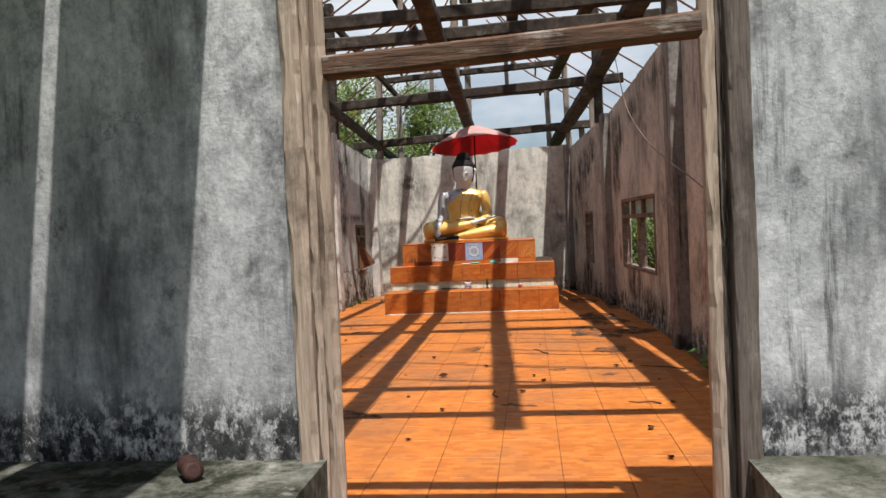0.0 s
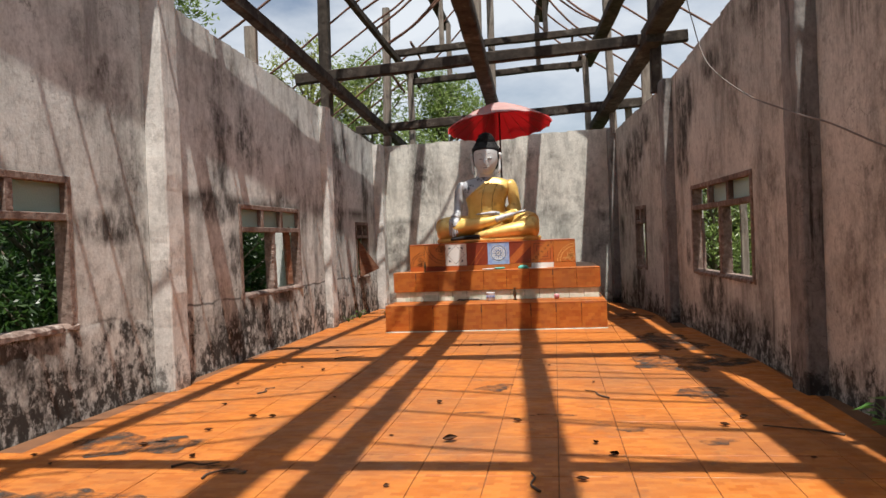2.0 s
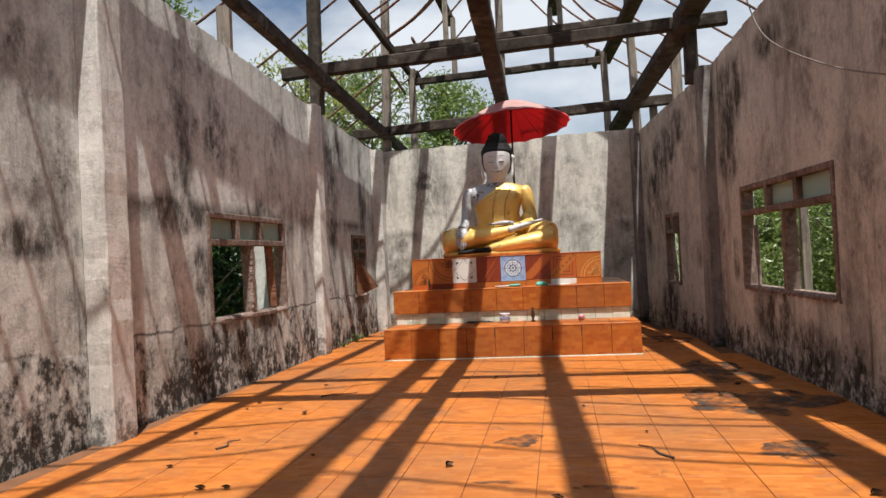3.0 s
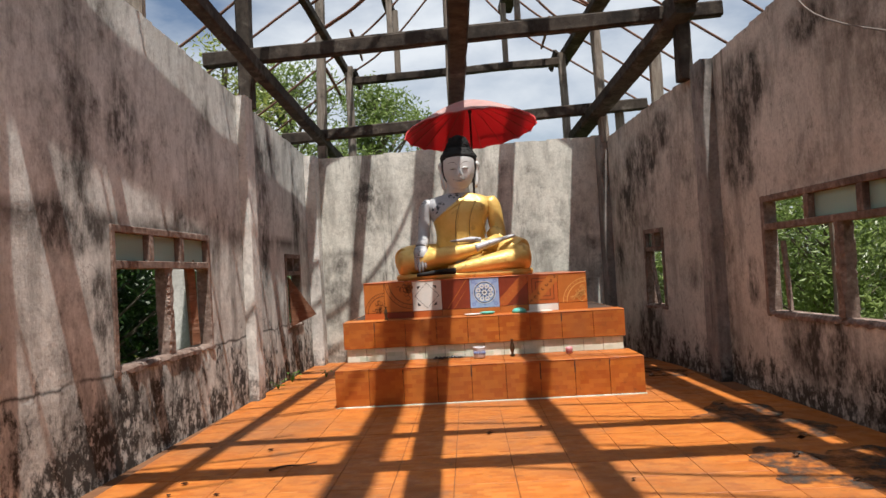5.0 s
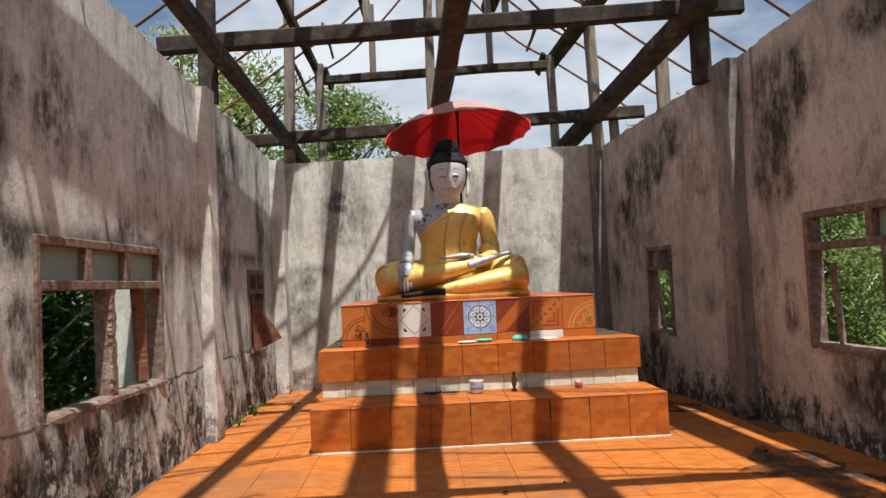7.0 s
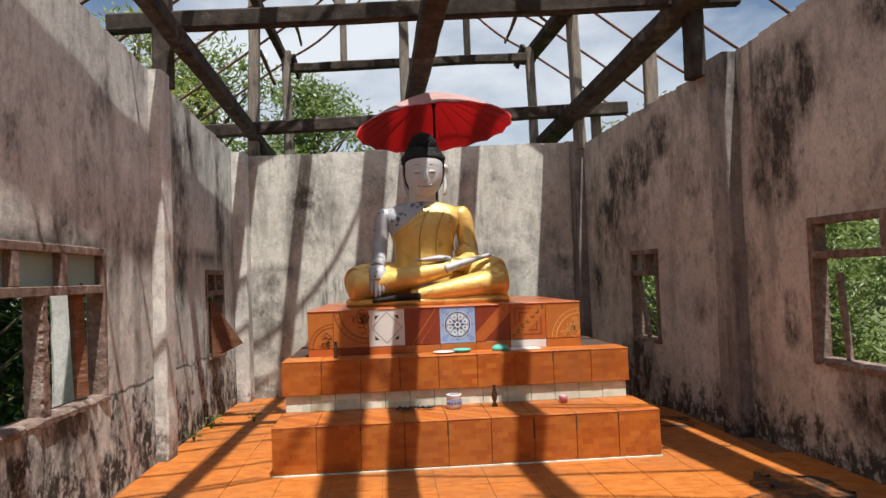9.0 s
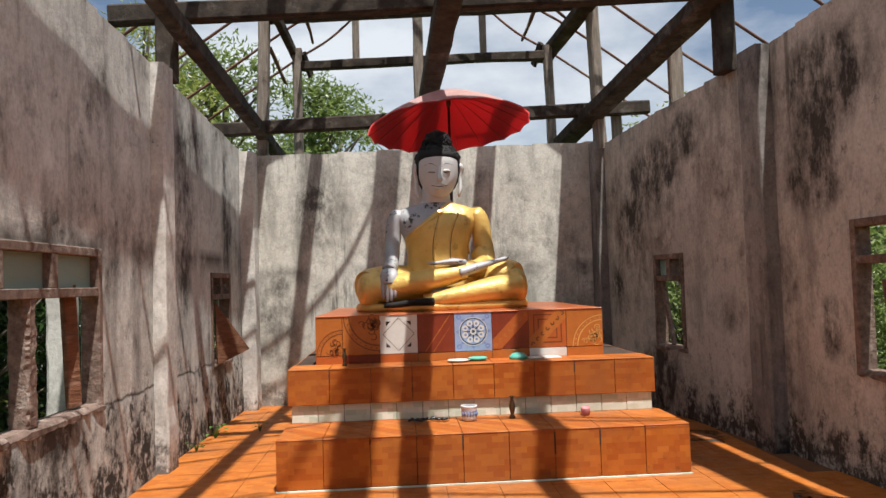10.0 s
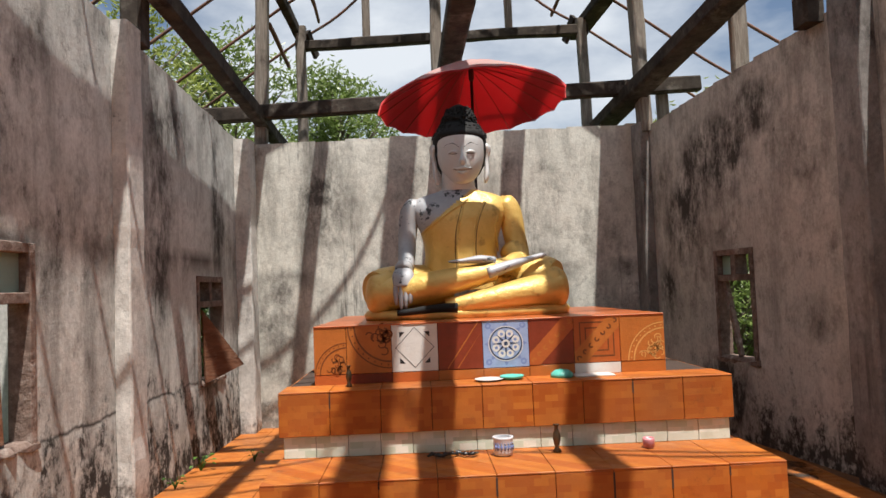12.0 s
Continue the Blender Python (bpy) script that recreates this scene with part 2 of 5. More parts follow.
LEFT_SPOTS = ((9.6, 1.75, 0.9, 0.2, 0.8), (11.75, 2.05, 0.75, 0.28, 1.0), (12.65, 3.0, 0.35, 0.6, 0.8), (12.2, 1.4, 0.3, 0.4, 0.9), (12.6, 0.5, 1.1, 0.45, 0.9), (8.4, 0.72, 0.5, 0.35, 0.9), (11.9, 2.65, 0.25, 0.8, 0.6), (13.7, 0.75, 0.6, 0.3, 1.0), (16.6, 2.3, 0.35, 1.5, 0.8), (17.1, 3.4, 0.6, 0.4, 0.7), (18.4, 2.7, 0.25, 0.9, 0.8), (10.2, 1.1, 0.4, 0.35, 0.5), (17.9, 0.6, 0.5, 0.5, 0.8))
RIGHT_SPOTS = ((14.65, 3.4, 0.75, 0.55, 1.0), (14.85, 2.65, 0.5, 0.5, 1.0), (13.2, 3.7, 0.6, 0.25, 0.7), (17.9, 3.0, 0.8, 0.6, 1.0), (18.5, 2.4, 0.55, 0.6, 0.9), (17.1, 3.4, 0.5, 0.35, 0.9), (18.95, 1.6, 0.3, 0.5, 0.7), (13.4, 0.65, 0.75, 0.5, 1.0), (12.4, 0.32, 0.8, 0.35, 0.9), (17.85, 0.45, 0.6, 0.5, 1.0), (14.7, 1.25, 0.18, 0.35, 0.8), (11.3, 3.9, 0.8, 0.3, 0.6), (16.35, 1.3, 0.4, 0.25, 0.4))
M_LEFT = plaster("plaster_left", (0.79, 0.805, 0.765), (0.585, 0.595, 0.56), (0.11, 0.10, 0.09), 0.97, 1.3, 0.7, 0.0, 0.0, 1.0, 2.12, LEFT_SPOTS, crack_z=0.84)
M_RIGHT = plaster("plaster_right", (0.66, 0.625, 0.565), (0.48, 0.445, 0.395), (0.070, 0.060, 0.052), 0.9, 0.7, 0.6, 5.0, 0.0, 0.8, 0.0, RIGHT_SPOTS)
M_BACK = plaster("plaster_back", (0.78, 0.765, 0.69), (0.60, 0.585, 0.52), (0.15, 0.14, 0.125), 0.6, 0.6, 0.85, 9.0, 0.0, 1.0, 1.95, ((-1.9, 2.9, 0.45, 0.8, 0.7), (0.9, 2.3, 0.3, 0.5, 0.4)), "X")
# front spots mix stains with porch shade put into the left part's colour
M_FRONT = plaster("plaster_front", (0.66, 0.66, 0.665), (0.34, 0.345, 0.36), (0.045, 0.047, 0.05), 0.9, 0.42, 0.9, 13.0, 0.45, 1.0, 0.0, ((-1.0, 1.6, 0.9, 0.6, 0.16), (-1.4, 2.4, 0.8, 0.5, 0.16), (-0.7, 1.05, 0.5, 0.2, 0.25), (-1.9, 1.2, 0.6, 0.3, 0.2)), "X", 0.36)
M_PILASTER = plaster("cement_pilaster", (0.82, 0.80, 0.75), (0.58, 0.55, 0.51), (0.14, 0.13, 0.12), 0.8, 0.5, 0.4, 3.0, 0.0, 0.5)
# right piers get a darker base and heavier streaks than the left pilasters
M_PIER = plaster("dark_streaked_pier", (0.36, 0.34, 0.32), (0.21, 0.195, 0.185), (0.06, 0.054, 0.05), 0.85, 0.5, 1.0, 29.0, 0.0, 1.0)
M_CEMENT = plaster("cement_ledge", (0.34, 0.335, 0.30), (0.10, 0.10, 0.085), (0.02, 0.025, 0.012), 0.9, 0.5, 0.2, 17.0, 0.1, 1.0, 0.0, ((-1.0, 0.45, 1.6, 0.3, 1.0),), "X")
M_TILE = parquet("orange_tile", (0.385, 0.108, 0.017), (0.505, 0.172, 0.032), (0.13, 0.08, 0.05))
M_TIER = parquet("orange_tier_tile", (0.37, 0.088, 0.013), (0.50, 0.16, 0.026), (0.19, 0.075, 0.028), 0.3, False)
M_GROUT = plain("grout", (0.20, 0.085, 0.035), 0.9, 0, 0.4, 6)
M_BEAM = timber("old_beam", (0.085, 0.067, 0.052), (0.016, 0.012, 0.010), (1, 1, 1), (0.36, 0.32, 0.28), 0.26)
M_POST = timber("grey_post", (0.36, 0.31, 0.26), (0.13, 0.105, 0.085), (6, 6, 0.6))
M_RAFTER = timber("red_batten", (0.25, 0.13, 0.09), (0.10, 0.055, 0.04), (1, 1, 1), (0.35, 0.27, 0.22), 0.3)
M_FRAME = timber("window_timber", (0.31, 0.225, 0.185), (0.115, 0.077, 0.062), (4, 4, 4), (0.52, 0.45, 0.40), 0.6)
M_TRANSOM = timber("transom_timber", (0.17, 0.095, 0.062), (0.055, 0.032, 0.022), (0.6, 6, 6), (0.55, 0.50, 0.45), 0.5)
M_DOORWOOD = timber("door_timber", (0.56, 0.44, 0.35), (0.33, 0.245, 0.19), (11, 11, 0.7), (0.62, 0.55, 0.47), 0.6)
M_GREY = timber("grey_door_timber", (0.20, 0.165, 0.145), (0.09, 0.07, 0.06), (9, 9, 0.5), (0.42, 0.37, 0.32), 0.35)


# ---- building helpers ----
def mesh_of(name, bm, mat):
    me = bpy.data.meshes.new(name)
    bm.normal_update()
    bm.to_mesh(me)
    bm.free()
    for mm in mat if isinstance(mat, (list, tuple)) else (mat,):
        me.materials.append(mm)
    return me


def part(name, bm, mat, parent=None, label="", m=None):
    ob = new(name, mesh_of(name, bm, mat))
    if parent is not None:
        ob.parent = parent
    if m is not None:
        ob.matrix_basis = m
    if label:
        ob["label"] = label
    return ob


def empty(name, m, label, category, group="", kind=""):
    ob = new(name)
    ob.matrix_basis = m
    return tagged(ob, label, category, group, kind)


def block(bm, x0, y0, z0, x1, y1, z1, bevel=0.0, mi=0):
    vs = [bm.verts.new((x, y, z)) for z in (z0, z1) for y in (y0, y1) for x in (x0, x1)]
    fs = [bm.faces.new([vs[i] for i in q]) for q in ((0, 2, 3, 1), (4, 5, 7, 6), (0, 1, 5, 4), (2, 6, 7, 3), (0, 4, 6, 2), (1, 3, 7, 5))]
    for f in fs:
        f.material_index = mi
    if bevel:
        es = list({e for f in fs for e in f.edges})
        bmesh.ops.bevel(bm, geom=es, offset=bevel, segments=1, affect="EDGES", profile=0.5)
    return bm


def box(x0, y0, z0, x1, y1, z1, bevel=0.0):
    return block(bmesh.new(), x0, y0, z0, x1, y1, z1, bevel)


def spar(a, b, w, h, bevel=0.012, rough=0.0, seed=0):
    """A straight timber from a to b, w wide and h deep, with slightly uneven faces."""
    a, b = Vector(a), Vector(b)
    d = (b - a).normalized()
    side = d.cross(Vector((0, 0, 1)))
    side = side.normalized() if side.length > 1e-3 else Vector((1, 0, 0))
    up = side.cross(d).normalized()
    rnd = random.Random(seed)
    n = max(2, int((b - a).length / 0.45)) if rough else 1
    bm = bmesh.new()
    rings = []
    for k in range(n + 1):
        c = a.lerp(b, k / n) + (side * rnd.uniform(-rough, rough) + up * rnd.uniform(-rough, rough))
        e = min(w, h) * 0.14
        ww, hh = w / 2 + rnd.uniform(-rough, rough) * 0.6, h / 2 + rnd.uniform(-rough, rough) * 0.6
        prof = ((-ww + e, -hh), (ww - e, -hh), (ww, -hh + e), (ww, hh - e), (ww - e, hh), (-ww + e, hh), (-ww, hh - e), (-ww, -hh + e))
        rings.append([bm.verts.new(c + side * p + up * q) for p, q in prof])
    for r, s2 in zip(rings, rings[1:]):
        for i in range(8):
            bm.faces.new((r[i], r[(i + 1) % 8], s2[(i + 1) % 8], s2[i]))
    bm.faces.new(rings[0][::-1])
    bm.faces.new(rings[-1])
    bmesh.ops.recalc_face_normals(bm, faces=bm.faces)
    return bm


def turned(profile, seg=24, close=True):
    """A solid of revolution about z from (radius, height) pairs."""
    bm = bmesh.new()
    rings = [[bm.verts.new((r * math.cos(2 * math.pi * k / seg), r * math.sin(2 * math.pi * k / seg), z)) for k in range(seg)] for r, z in profile]
    for a, b in zip(rings, rings[1:]):
        for k in range(seg):
            bm.faces.new((a[k], a[(k + 1) % seg], b[(k + 1) % seg], b[k])).smooth = True
    if close:
        bm.faces.new(rings[0][::-1])
        bm.faces.new(rings[-1])
    return bm


def limb(points, radii, seg=12, flat=1.0, bm=None, mi=0, up=(0, 0, 1)):
    """A rounded tapered tube through the points; flat squashes it along up."""
    bm = bm or bmesh.new()
    pts = [Vector(p) for p in points]
    up = Vector(up)
    rings = []
    for k, p in enumerate(pts):
        d = (pts[min(k + 1, len(pts) - 1)] - pts[max(k - 1, 0)]).normalized()
        a = d.cross(up)
        a = a.normalized() if a.length > 1e-3 else d.cross(Vector((1, 0, 0))).normalized()
        b = a.cross(d).normalized()
        r = radii[k]
        rings.append([bm.verts.new(p + a * (r * math.cos(2 * math.pi * i / seg)) + b * (r * flat * math.sin(2 * math.pi * i / seg))) for i in range(seg)])
    for r, q in zip(rings, rings[1:]):
        for i in range(seg):
            f = bm.faces.new((r[i], r[(i + 1) % seg], q[(i + 1) % seg], q[i]))
            f.smooth, f.material_index = True, mi
    for f in (bm.faces.new(rings[0][::-1]), bm.faces.new(rings[-1])):
        f.material_index = mi
    return bm


def arc(a, b, sag, n=8):
    """Points from a to b, bowed by sag along z."""
    a, b = Vector(a), Vector(b)
    return [a.lerp(b, k / n) + Vector((0, 0, sag * 4 * (k / n) * (1 - k / n))) for k in range(n + 1)]


def smooth_line(pts, n=6):
    """A Catmull-Rom line through the points."""
    p = [Vector(q) for q in pts]
    p = [p[0] * 2 - p[1], *p, p[-1] * 2 - p[-2]]
    out = []
    for k in range(1, len(p) - 2):
        for j in range(n):
            t = j / n
            out.append(0.5 * (2 * p[k] + (p[k + 1] - p[k - 1]) * t + (2 * p[k - 1] - 5 * p[k] + 4 * p[k + 1] - p[k + 2]) * t * t + (3 * p[k] - p[k - 1] - 3 * p[k + 1] + p[k + 2]) * t ** 3))
    return [*out, p[-2]]


# ---- plan ----
FRONT_Y, BACK_Y = 3.5, 19.5


def left_x(y):
    return -3.25 + 0.03 * (y - 10)


KINK_Y = 15.6


def right_x(y):
    """The right wall turns a little inward past its far pilaster."""
    return 3.35 - 0.062 * (min(y, KINK_Y) - 9.8) - 0.16 * max(0.0, y - KINK_Y)


def wall_top(y):
    return 4.3 if y < 11 else 4.3 - (y - 11) * 0.068


def side_matrix(left):
    """Local u along the wall from the front, v outward through it, z up."""
    f = left_x if left else right_x
    a, b = Vector((f(FRONT_Y), FRONT_Y, 0)), Vector((f(KINK_Y), KINK_Y, 0))
    u = (b - a).normalized()
    v = Vector((-u.y, u.x, 0)) if left else Vector((u.y, -u.x, 0))
    return Matrix(((u.x, v.x, 0, a.x), (u.y, v.y, 0, a.y), (0, 0, 1, 0), (0, 0, 0, 1)))


M_L, M_R = side_matrix(True), side_matrix(False)
WALL_T = 0.16
KINK_U = 12.12
BEND = Matrix.Translation((KINK_U, 0, 0)) @ Matrix.Rotation(-0.0967, 4, "Z") @ Matrix.Translation((-KINK_U, 0, 0))
M_R2 = M_R @ BEND


def wall_mesh(length, top, openings, thick, seed, step=0.2):
    """A wall along u with a ragged top and real openings (u0, u1, z0, z1)."""
    rnd = random.Random(seed)
    cuts = sorted({0.0, length, *[o[0] for o in openings], *[o[1] for o in openings]})
    bm = bmesh.new()
    for a, b in zip(cuts, cuts[1:]):
        mid = (a + b) / 2
        hole = [o for o in openings if o[0] < mid < o[1]]
        n = max(1, round((b - a) / step))
        z0 = 0.0
        if hole:
            block(bm, a, 0, -0.1, b, thick, hole[0][2])
            z0 = hole[0][3]
        else:
            z0 = -0.1
        for k in range(n):
            p, q = a + (b - a) * k / n, a + (b - a) * (k + 1) / n
            t = top((p + q) / 2) + rnd.uniform(-0.012, 0.012)
            block(bm, p, 0, z0, q, thick, t)
    bmesh.ops.recalc_face_normals(bm, faces=bm.faces)
    return bm


L_OPEN = [(3.35, 5.5, 0.84, 2.2), (8.85, 11.05, 0.83, 2.1), (14.15, 15.05, 0.79, 1.95)]
R_OPEN = [(2.0, 4.3, 0.95, 2.28), (8.15, 10.9, 0.88, 2.16), (13.74, 14.46, 0.82, 2.01)]
SPAN = BACK_Y - FRONT_Y
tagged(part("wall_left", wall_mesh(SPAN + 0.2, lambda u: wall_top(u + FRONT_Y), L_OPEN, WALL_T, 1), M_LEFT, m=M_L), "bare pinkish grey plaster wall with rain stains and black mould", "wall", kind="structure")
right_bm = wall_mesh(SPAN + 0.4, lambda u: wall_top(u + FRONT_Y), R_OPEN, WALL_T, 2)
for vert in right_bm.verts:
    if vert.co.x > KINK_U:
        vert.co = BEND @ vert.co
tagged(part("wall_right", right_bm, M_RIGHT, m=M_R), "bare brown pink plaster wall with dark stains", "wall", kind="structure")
M_B = Matrix.Translation((left_x(BACK_Y), BACK_Y, 0))
BACK_W = right_x(BACK_Y) - left_x(BACK_Y)
tagged(part("wall_back", wall_mesh(BACK_W, lambda u: 3.70 + 0.12 * u / BACK_W, [], WALL_T, 3), M_BACK, m=M_B), "pale grey cement wall with streaks behind the statue", "wall", kind="structure")

DOOR_Y = 3.82
def base_course(length, gaps, height, proud, seed):
    """A rough render skirt along a wall with a broken top edge."""
    rnd = random.Random(seed)
    bm = bmesh.new()
    n = int(length / 0.06)
    h = height
    rows = []
    for k in range(n + 1):
        u = length * k / n
        h = min(height + 0.02, max(height - 0.06, h + rnd.uniform(-0.012, 0.012)))
        top_ = h if not any(a - 0.03 < u < b + 0.03 for a, b in gaps) else min(h, height - 0.045)
        p = proud * rnd.uniform(0.75, 1.1)
        rows.append([bm.verts.new(v) for v in ((u, -0.001, -0.02), (u, -p - 0.004, -0.02), (u, -p, top_ - 0.09), (u, -p * 0.6, top_ - 0.03), (u, -0.001, top_))])
    for a, b in zip(rows, rows[1:]):
        for i in range(5):
            bm.faces.new((a[i], b[i], b[(i + 1) % 5], a[(i + 1) % 5]))
    bmesh.ops.recalc_face_normals(bm, faces=bm.faces)
    return bm


tagged(part("trim_base", base_course(SPAN, [(o[0], o[1]) for o in L_OPEN[:2]], 0.84, 0.005, 5), M_LEFT, m=M_L), "rough mouldy render skirt with a broken edge", "skirt", kind="structure")

# front wall with its doorway, seen from outside at the start
DOOR_A, DOOR_B = 0.2, 2.2
fw = bmesh.new()
for x0, x1 in ((-6.0, DOOR_A - 0.2), (DOOR_B + 0.2, 8.0)):
    block(fw, x0, DOOR_Y - 0.22, -0.1, x1, DOOR_Y - 0.1, 4.3)
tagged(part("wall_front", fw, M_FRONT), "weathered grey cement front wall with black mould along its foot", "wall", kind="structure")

# floor base, ground
tagged(part("floor", box(left_x(BACK_Y) - 0.6, FRONT_Y - 0.3, -0.12, 3.9, BACK_Y, -0.006), M_GROUT), "orange tiled floor with dirty joints", "floor", kind="structure")

# outside ground
M_GROUND = plain("ground_grass", (0.10, 0.13, 0.035), 0.95, 0, 0.5, 1.5, 0.6, False)
gb = bmesh.new()
bmesh.ops.create_grid(gb, x_segments=8, y_segments=8, size=400)
tagged(part("ground", gb, M_GROUND, m=Matrix.Translation((0, 0, -0.35))), "rough green grass round the building", "ground", kind="structure")

# ledges, slab and an unseen porch that shades the front wall
def ledge(x0, x1, seed, corner):
    rnd = random.Random(seed)
    bm = bmesh.new()
    n = 30
    y1, z0, z1 = DOOR_Y - 0.22, -0.35, 0.525
    rows = []
    for k in range(n + 1):
        x = x0 + (x1 - x0) * k / n
        y0 = DOOR_Y - 1.6 + rnd.uniform(-0.015, 0.015)
        rows.append([bm.verts.new(p) for p in ((x, y0, z0), (x, y0, z1 - 0.05 + rnd.uniform(-0.02, 0.01)), (x, y0 + 0.05, z1 - rnd.uniform(0, 0.012)), (x, (y0 + y1) / 2, z1 + rnd.uniform(-0.01, 0.008)), (x, y1, z1), (x, y1, z0))])
    for a, b in zip(rows, rows[1:]):
        for i in range(6):
            bm.faces.new((a[i], a[(i + 1) % 6], b[(i + 1) % 6], b[i]))
    bm.faces.new(rows[0])
    bm.faces.new(rows[-1][::-1])
    bmesh.ops.recalc_face_normals(bm, faces=bm.faces)
    return tagged(part("ledge", bm, M_CEMENT), "worn mossy cement ledge against the front wall", "ledge", "ledges beside the doorway")


ledge(-6.0, DOOR_A - 0.06, 1, 1)
ledge(DOOR_B + 0.12, 8.0, 2, -1)
tagged(part("doorway_slab", box(DOOR_A - 0.055, -2.5, -0.35, DOOR_B + 0.115, 3.19, -0.012, 0.01), M_CEMENT), "cement slab before the doorway", "slab", kind="structure")
# unseen slabs, parted by a gap, cast the shadow edges on the front wall
for x0, x1 in ((-1.08, -0.23), (-4.15, -1.18)):
    tagged(part("unseen_porch_roof", box(x0, -2.6, 4.42, x1, DOOR_Y - 0.23, 4.54, 0.01), M_CEMENT), "unseen cement slab of a porch roof that shades the front wall", "porch roof", kind="structure")
tagged(part("added_porch_beam", box(-4.15, -2.6, 4.2, 0.4, -2.35, 4.42, 0.01), M_CEMENT), "unseen cement beam added under the porch roof", "beam", kind="structure")
# side wall added out of view to cut the sky light here
tagged(part("added_porch_wall", box(-4.2, -3.0, -0.35, -4.0, DOOR_Y - 0.23, 4.42), M_FRONT), "unseen grey porch side wall added to block sky light", "wall", kind="structure")


# ---- door frame ----
def worn_post(x0, y0, x1, y1, z0, z1, seed, chip=0.012):
    """A squared post whose corners are split and rotted."""
    rnd = random.Random(seed)
    bm = bmesh.new()
    n = 46
    rings = []
    c = [0.01, 0.01, 0.01, 0.01]
    for k in range(n + 1):
        z = z0 + (z1 - z0) * k / n
        c = [min(0.035, max(0.004, v + rnd.uniform(-chip, chip))) for v in c]
        ring = [(x0 + c[0], y0), ((x0 + x1) / 2, y0 + rnd.uniform(0, 0.004)), (x1 - c[1], y0), (x1, y0 + c[1]), (x1, y1 - c[2]), (x1 - c[2], y1), (x0 + c[3], y1), (x0, y1 - c[3]), (x0, y0 + c[0])]
        rings.append([bm.verts.new((x, y, z)) for x, y in ring])
    for a, b in zip(rings, rings[1:]):
        for i in range(9):
            bm.faces.new((a[i], a[(i + 1) % 9], b[(i + 1) % 9], b[i]))
    bm.faces.new(rings[0][::-1])
    bm.faces.new(rings[-1])
    return bm


door = empty("door_frame", Matrix.Translation((1.2, DOOR_Y, 0)), "weathered wooden door frame with split edges and no leaf", "door frame")
D0 = Matrix.Translation((-1.2, -DOOR_Y, 0))
for name, x0, x1, y0, y1, mat, seed in (
    ("left_post", DOOR_A - 0.2, DOOR_A - 0.095, DOOR_Y - 0.27, DOOR_Y - 0.14, M_DOORWOOD, 1),
    ("left_stop", DOOR_A - 0.094, DOOR_A - 0.05, DOOR_Y - 0.235, DOOR_Y - 0.14, M_DOORWOOD, 2),
    ("left_jamb", DOOR_A - 0.049, DOOR_A + 0.03, DOOR_Y - 0.215, DOOR_Y - 0.14, M_DOORWOOD, 3),
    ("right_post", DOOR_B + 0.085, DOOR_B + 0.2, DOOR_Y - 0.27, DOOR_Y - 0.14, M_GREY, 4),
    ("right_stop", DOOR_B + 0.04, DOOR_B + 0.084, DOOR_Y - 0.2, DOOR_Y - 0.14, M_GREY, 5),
    ("right_jamb", DOOR_B - 0.03, DOOR_B + 0.039, DOOR_Y - 0.24, DOOR_Y - 0.14, M_DOORWOOD, 6),
):
    part(name, worn_post(x0, y0, x1, y1, -0.1, 3.45, seed), mat, door, m=D0)
part("transom", spar((DOOR_A + 0.031, DOOR_Y - 0.205, 2.63), (DOOR_B - 0.031, DOOR_Y - 0.205, 2.71), 0.13, 0.115, rough=0.006, seed=3), M_TRANSOM, door, "dark rotted transom with peeling white paint", D0)
part("head", spar((DOOR_A + 0.031, DOOR_Y - 0.205, 3.42), (DOOR_B - 0.031, DOOR_Y - 0.205, 3.42), 0.12, 0.12, rough=0.004), M_DOORWOOD, door, m=D0)


# ---- pilasters ----
def pilaster(m, u, w, proud, top, mat, seed):
    rnd = random.Random(seed)
    bm = bmesh.new()
    n = 24
    rings = []
    for k in range(n + 1):
        z = -0.05 + (top + 0.05) * k / n
        j = [rnd.uniform(-0.006, 0.006) for _ in range(4)]
        ring = ((u - w / 2 + j[0], -0.002), (u - w / 2 + j[0], -proud + 0.015), (u - w / 2 + 0.015, -proud + j[1]), (u + w / 2 - 0.015, -proud + j[1]), (u + w / 2 + j[2], -proud + 0.015), (u + w / 2 + j[2], -0.002))
        rings.append([bm.verts.new((x, y, z)) for x, y in ring])
    for a, b in zip(rings, rings[1:]):
        for i in range(6):
            bm.faces.new((a[i], a[(i + 1) % 6], b[(i + 1) % 6], b[i]))
    bm.faces.new(rings[0])
    bm.faces.new(rings[-1])
    bmesh.ops.recalc_face_normals(bm, faces=bm.faces)
    return tagged(part("pilaster", bm, mat, m=m), "cement wall pilaster with streaked plaster", "pilaster", "wall pilasters", "structure")


for k, (u, w, p) in enumerate(((6.9, 0.34, 0.22), (12.35, 0.3, 0.13))):
    pilaster(M_L, u, w, p, wall_top(u + 3.5) + 0.01, M_PILASTER, k)
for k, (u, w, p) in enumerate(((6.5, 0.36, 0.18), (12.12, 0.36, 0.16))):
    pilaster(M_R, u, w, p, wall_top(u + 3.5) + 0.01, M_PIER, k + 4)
pilaster(M_L, 15.83, 0.3, 0.2, 3.72, M_PILASTER, 8)
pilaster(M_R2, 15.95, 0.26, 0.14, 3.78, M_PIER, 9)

# ---- windows ----
M_PANE, nt_p, b_p = material("frosted_pane")
b_p.inputs["Base Color"].default_value = (0.46, 0.60, 0.54, 1)
b_p.inputs["Roughness"].default_value = 0.55
b_p.inputs["Transmission Weight"].default_value = 0.55
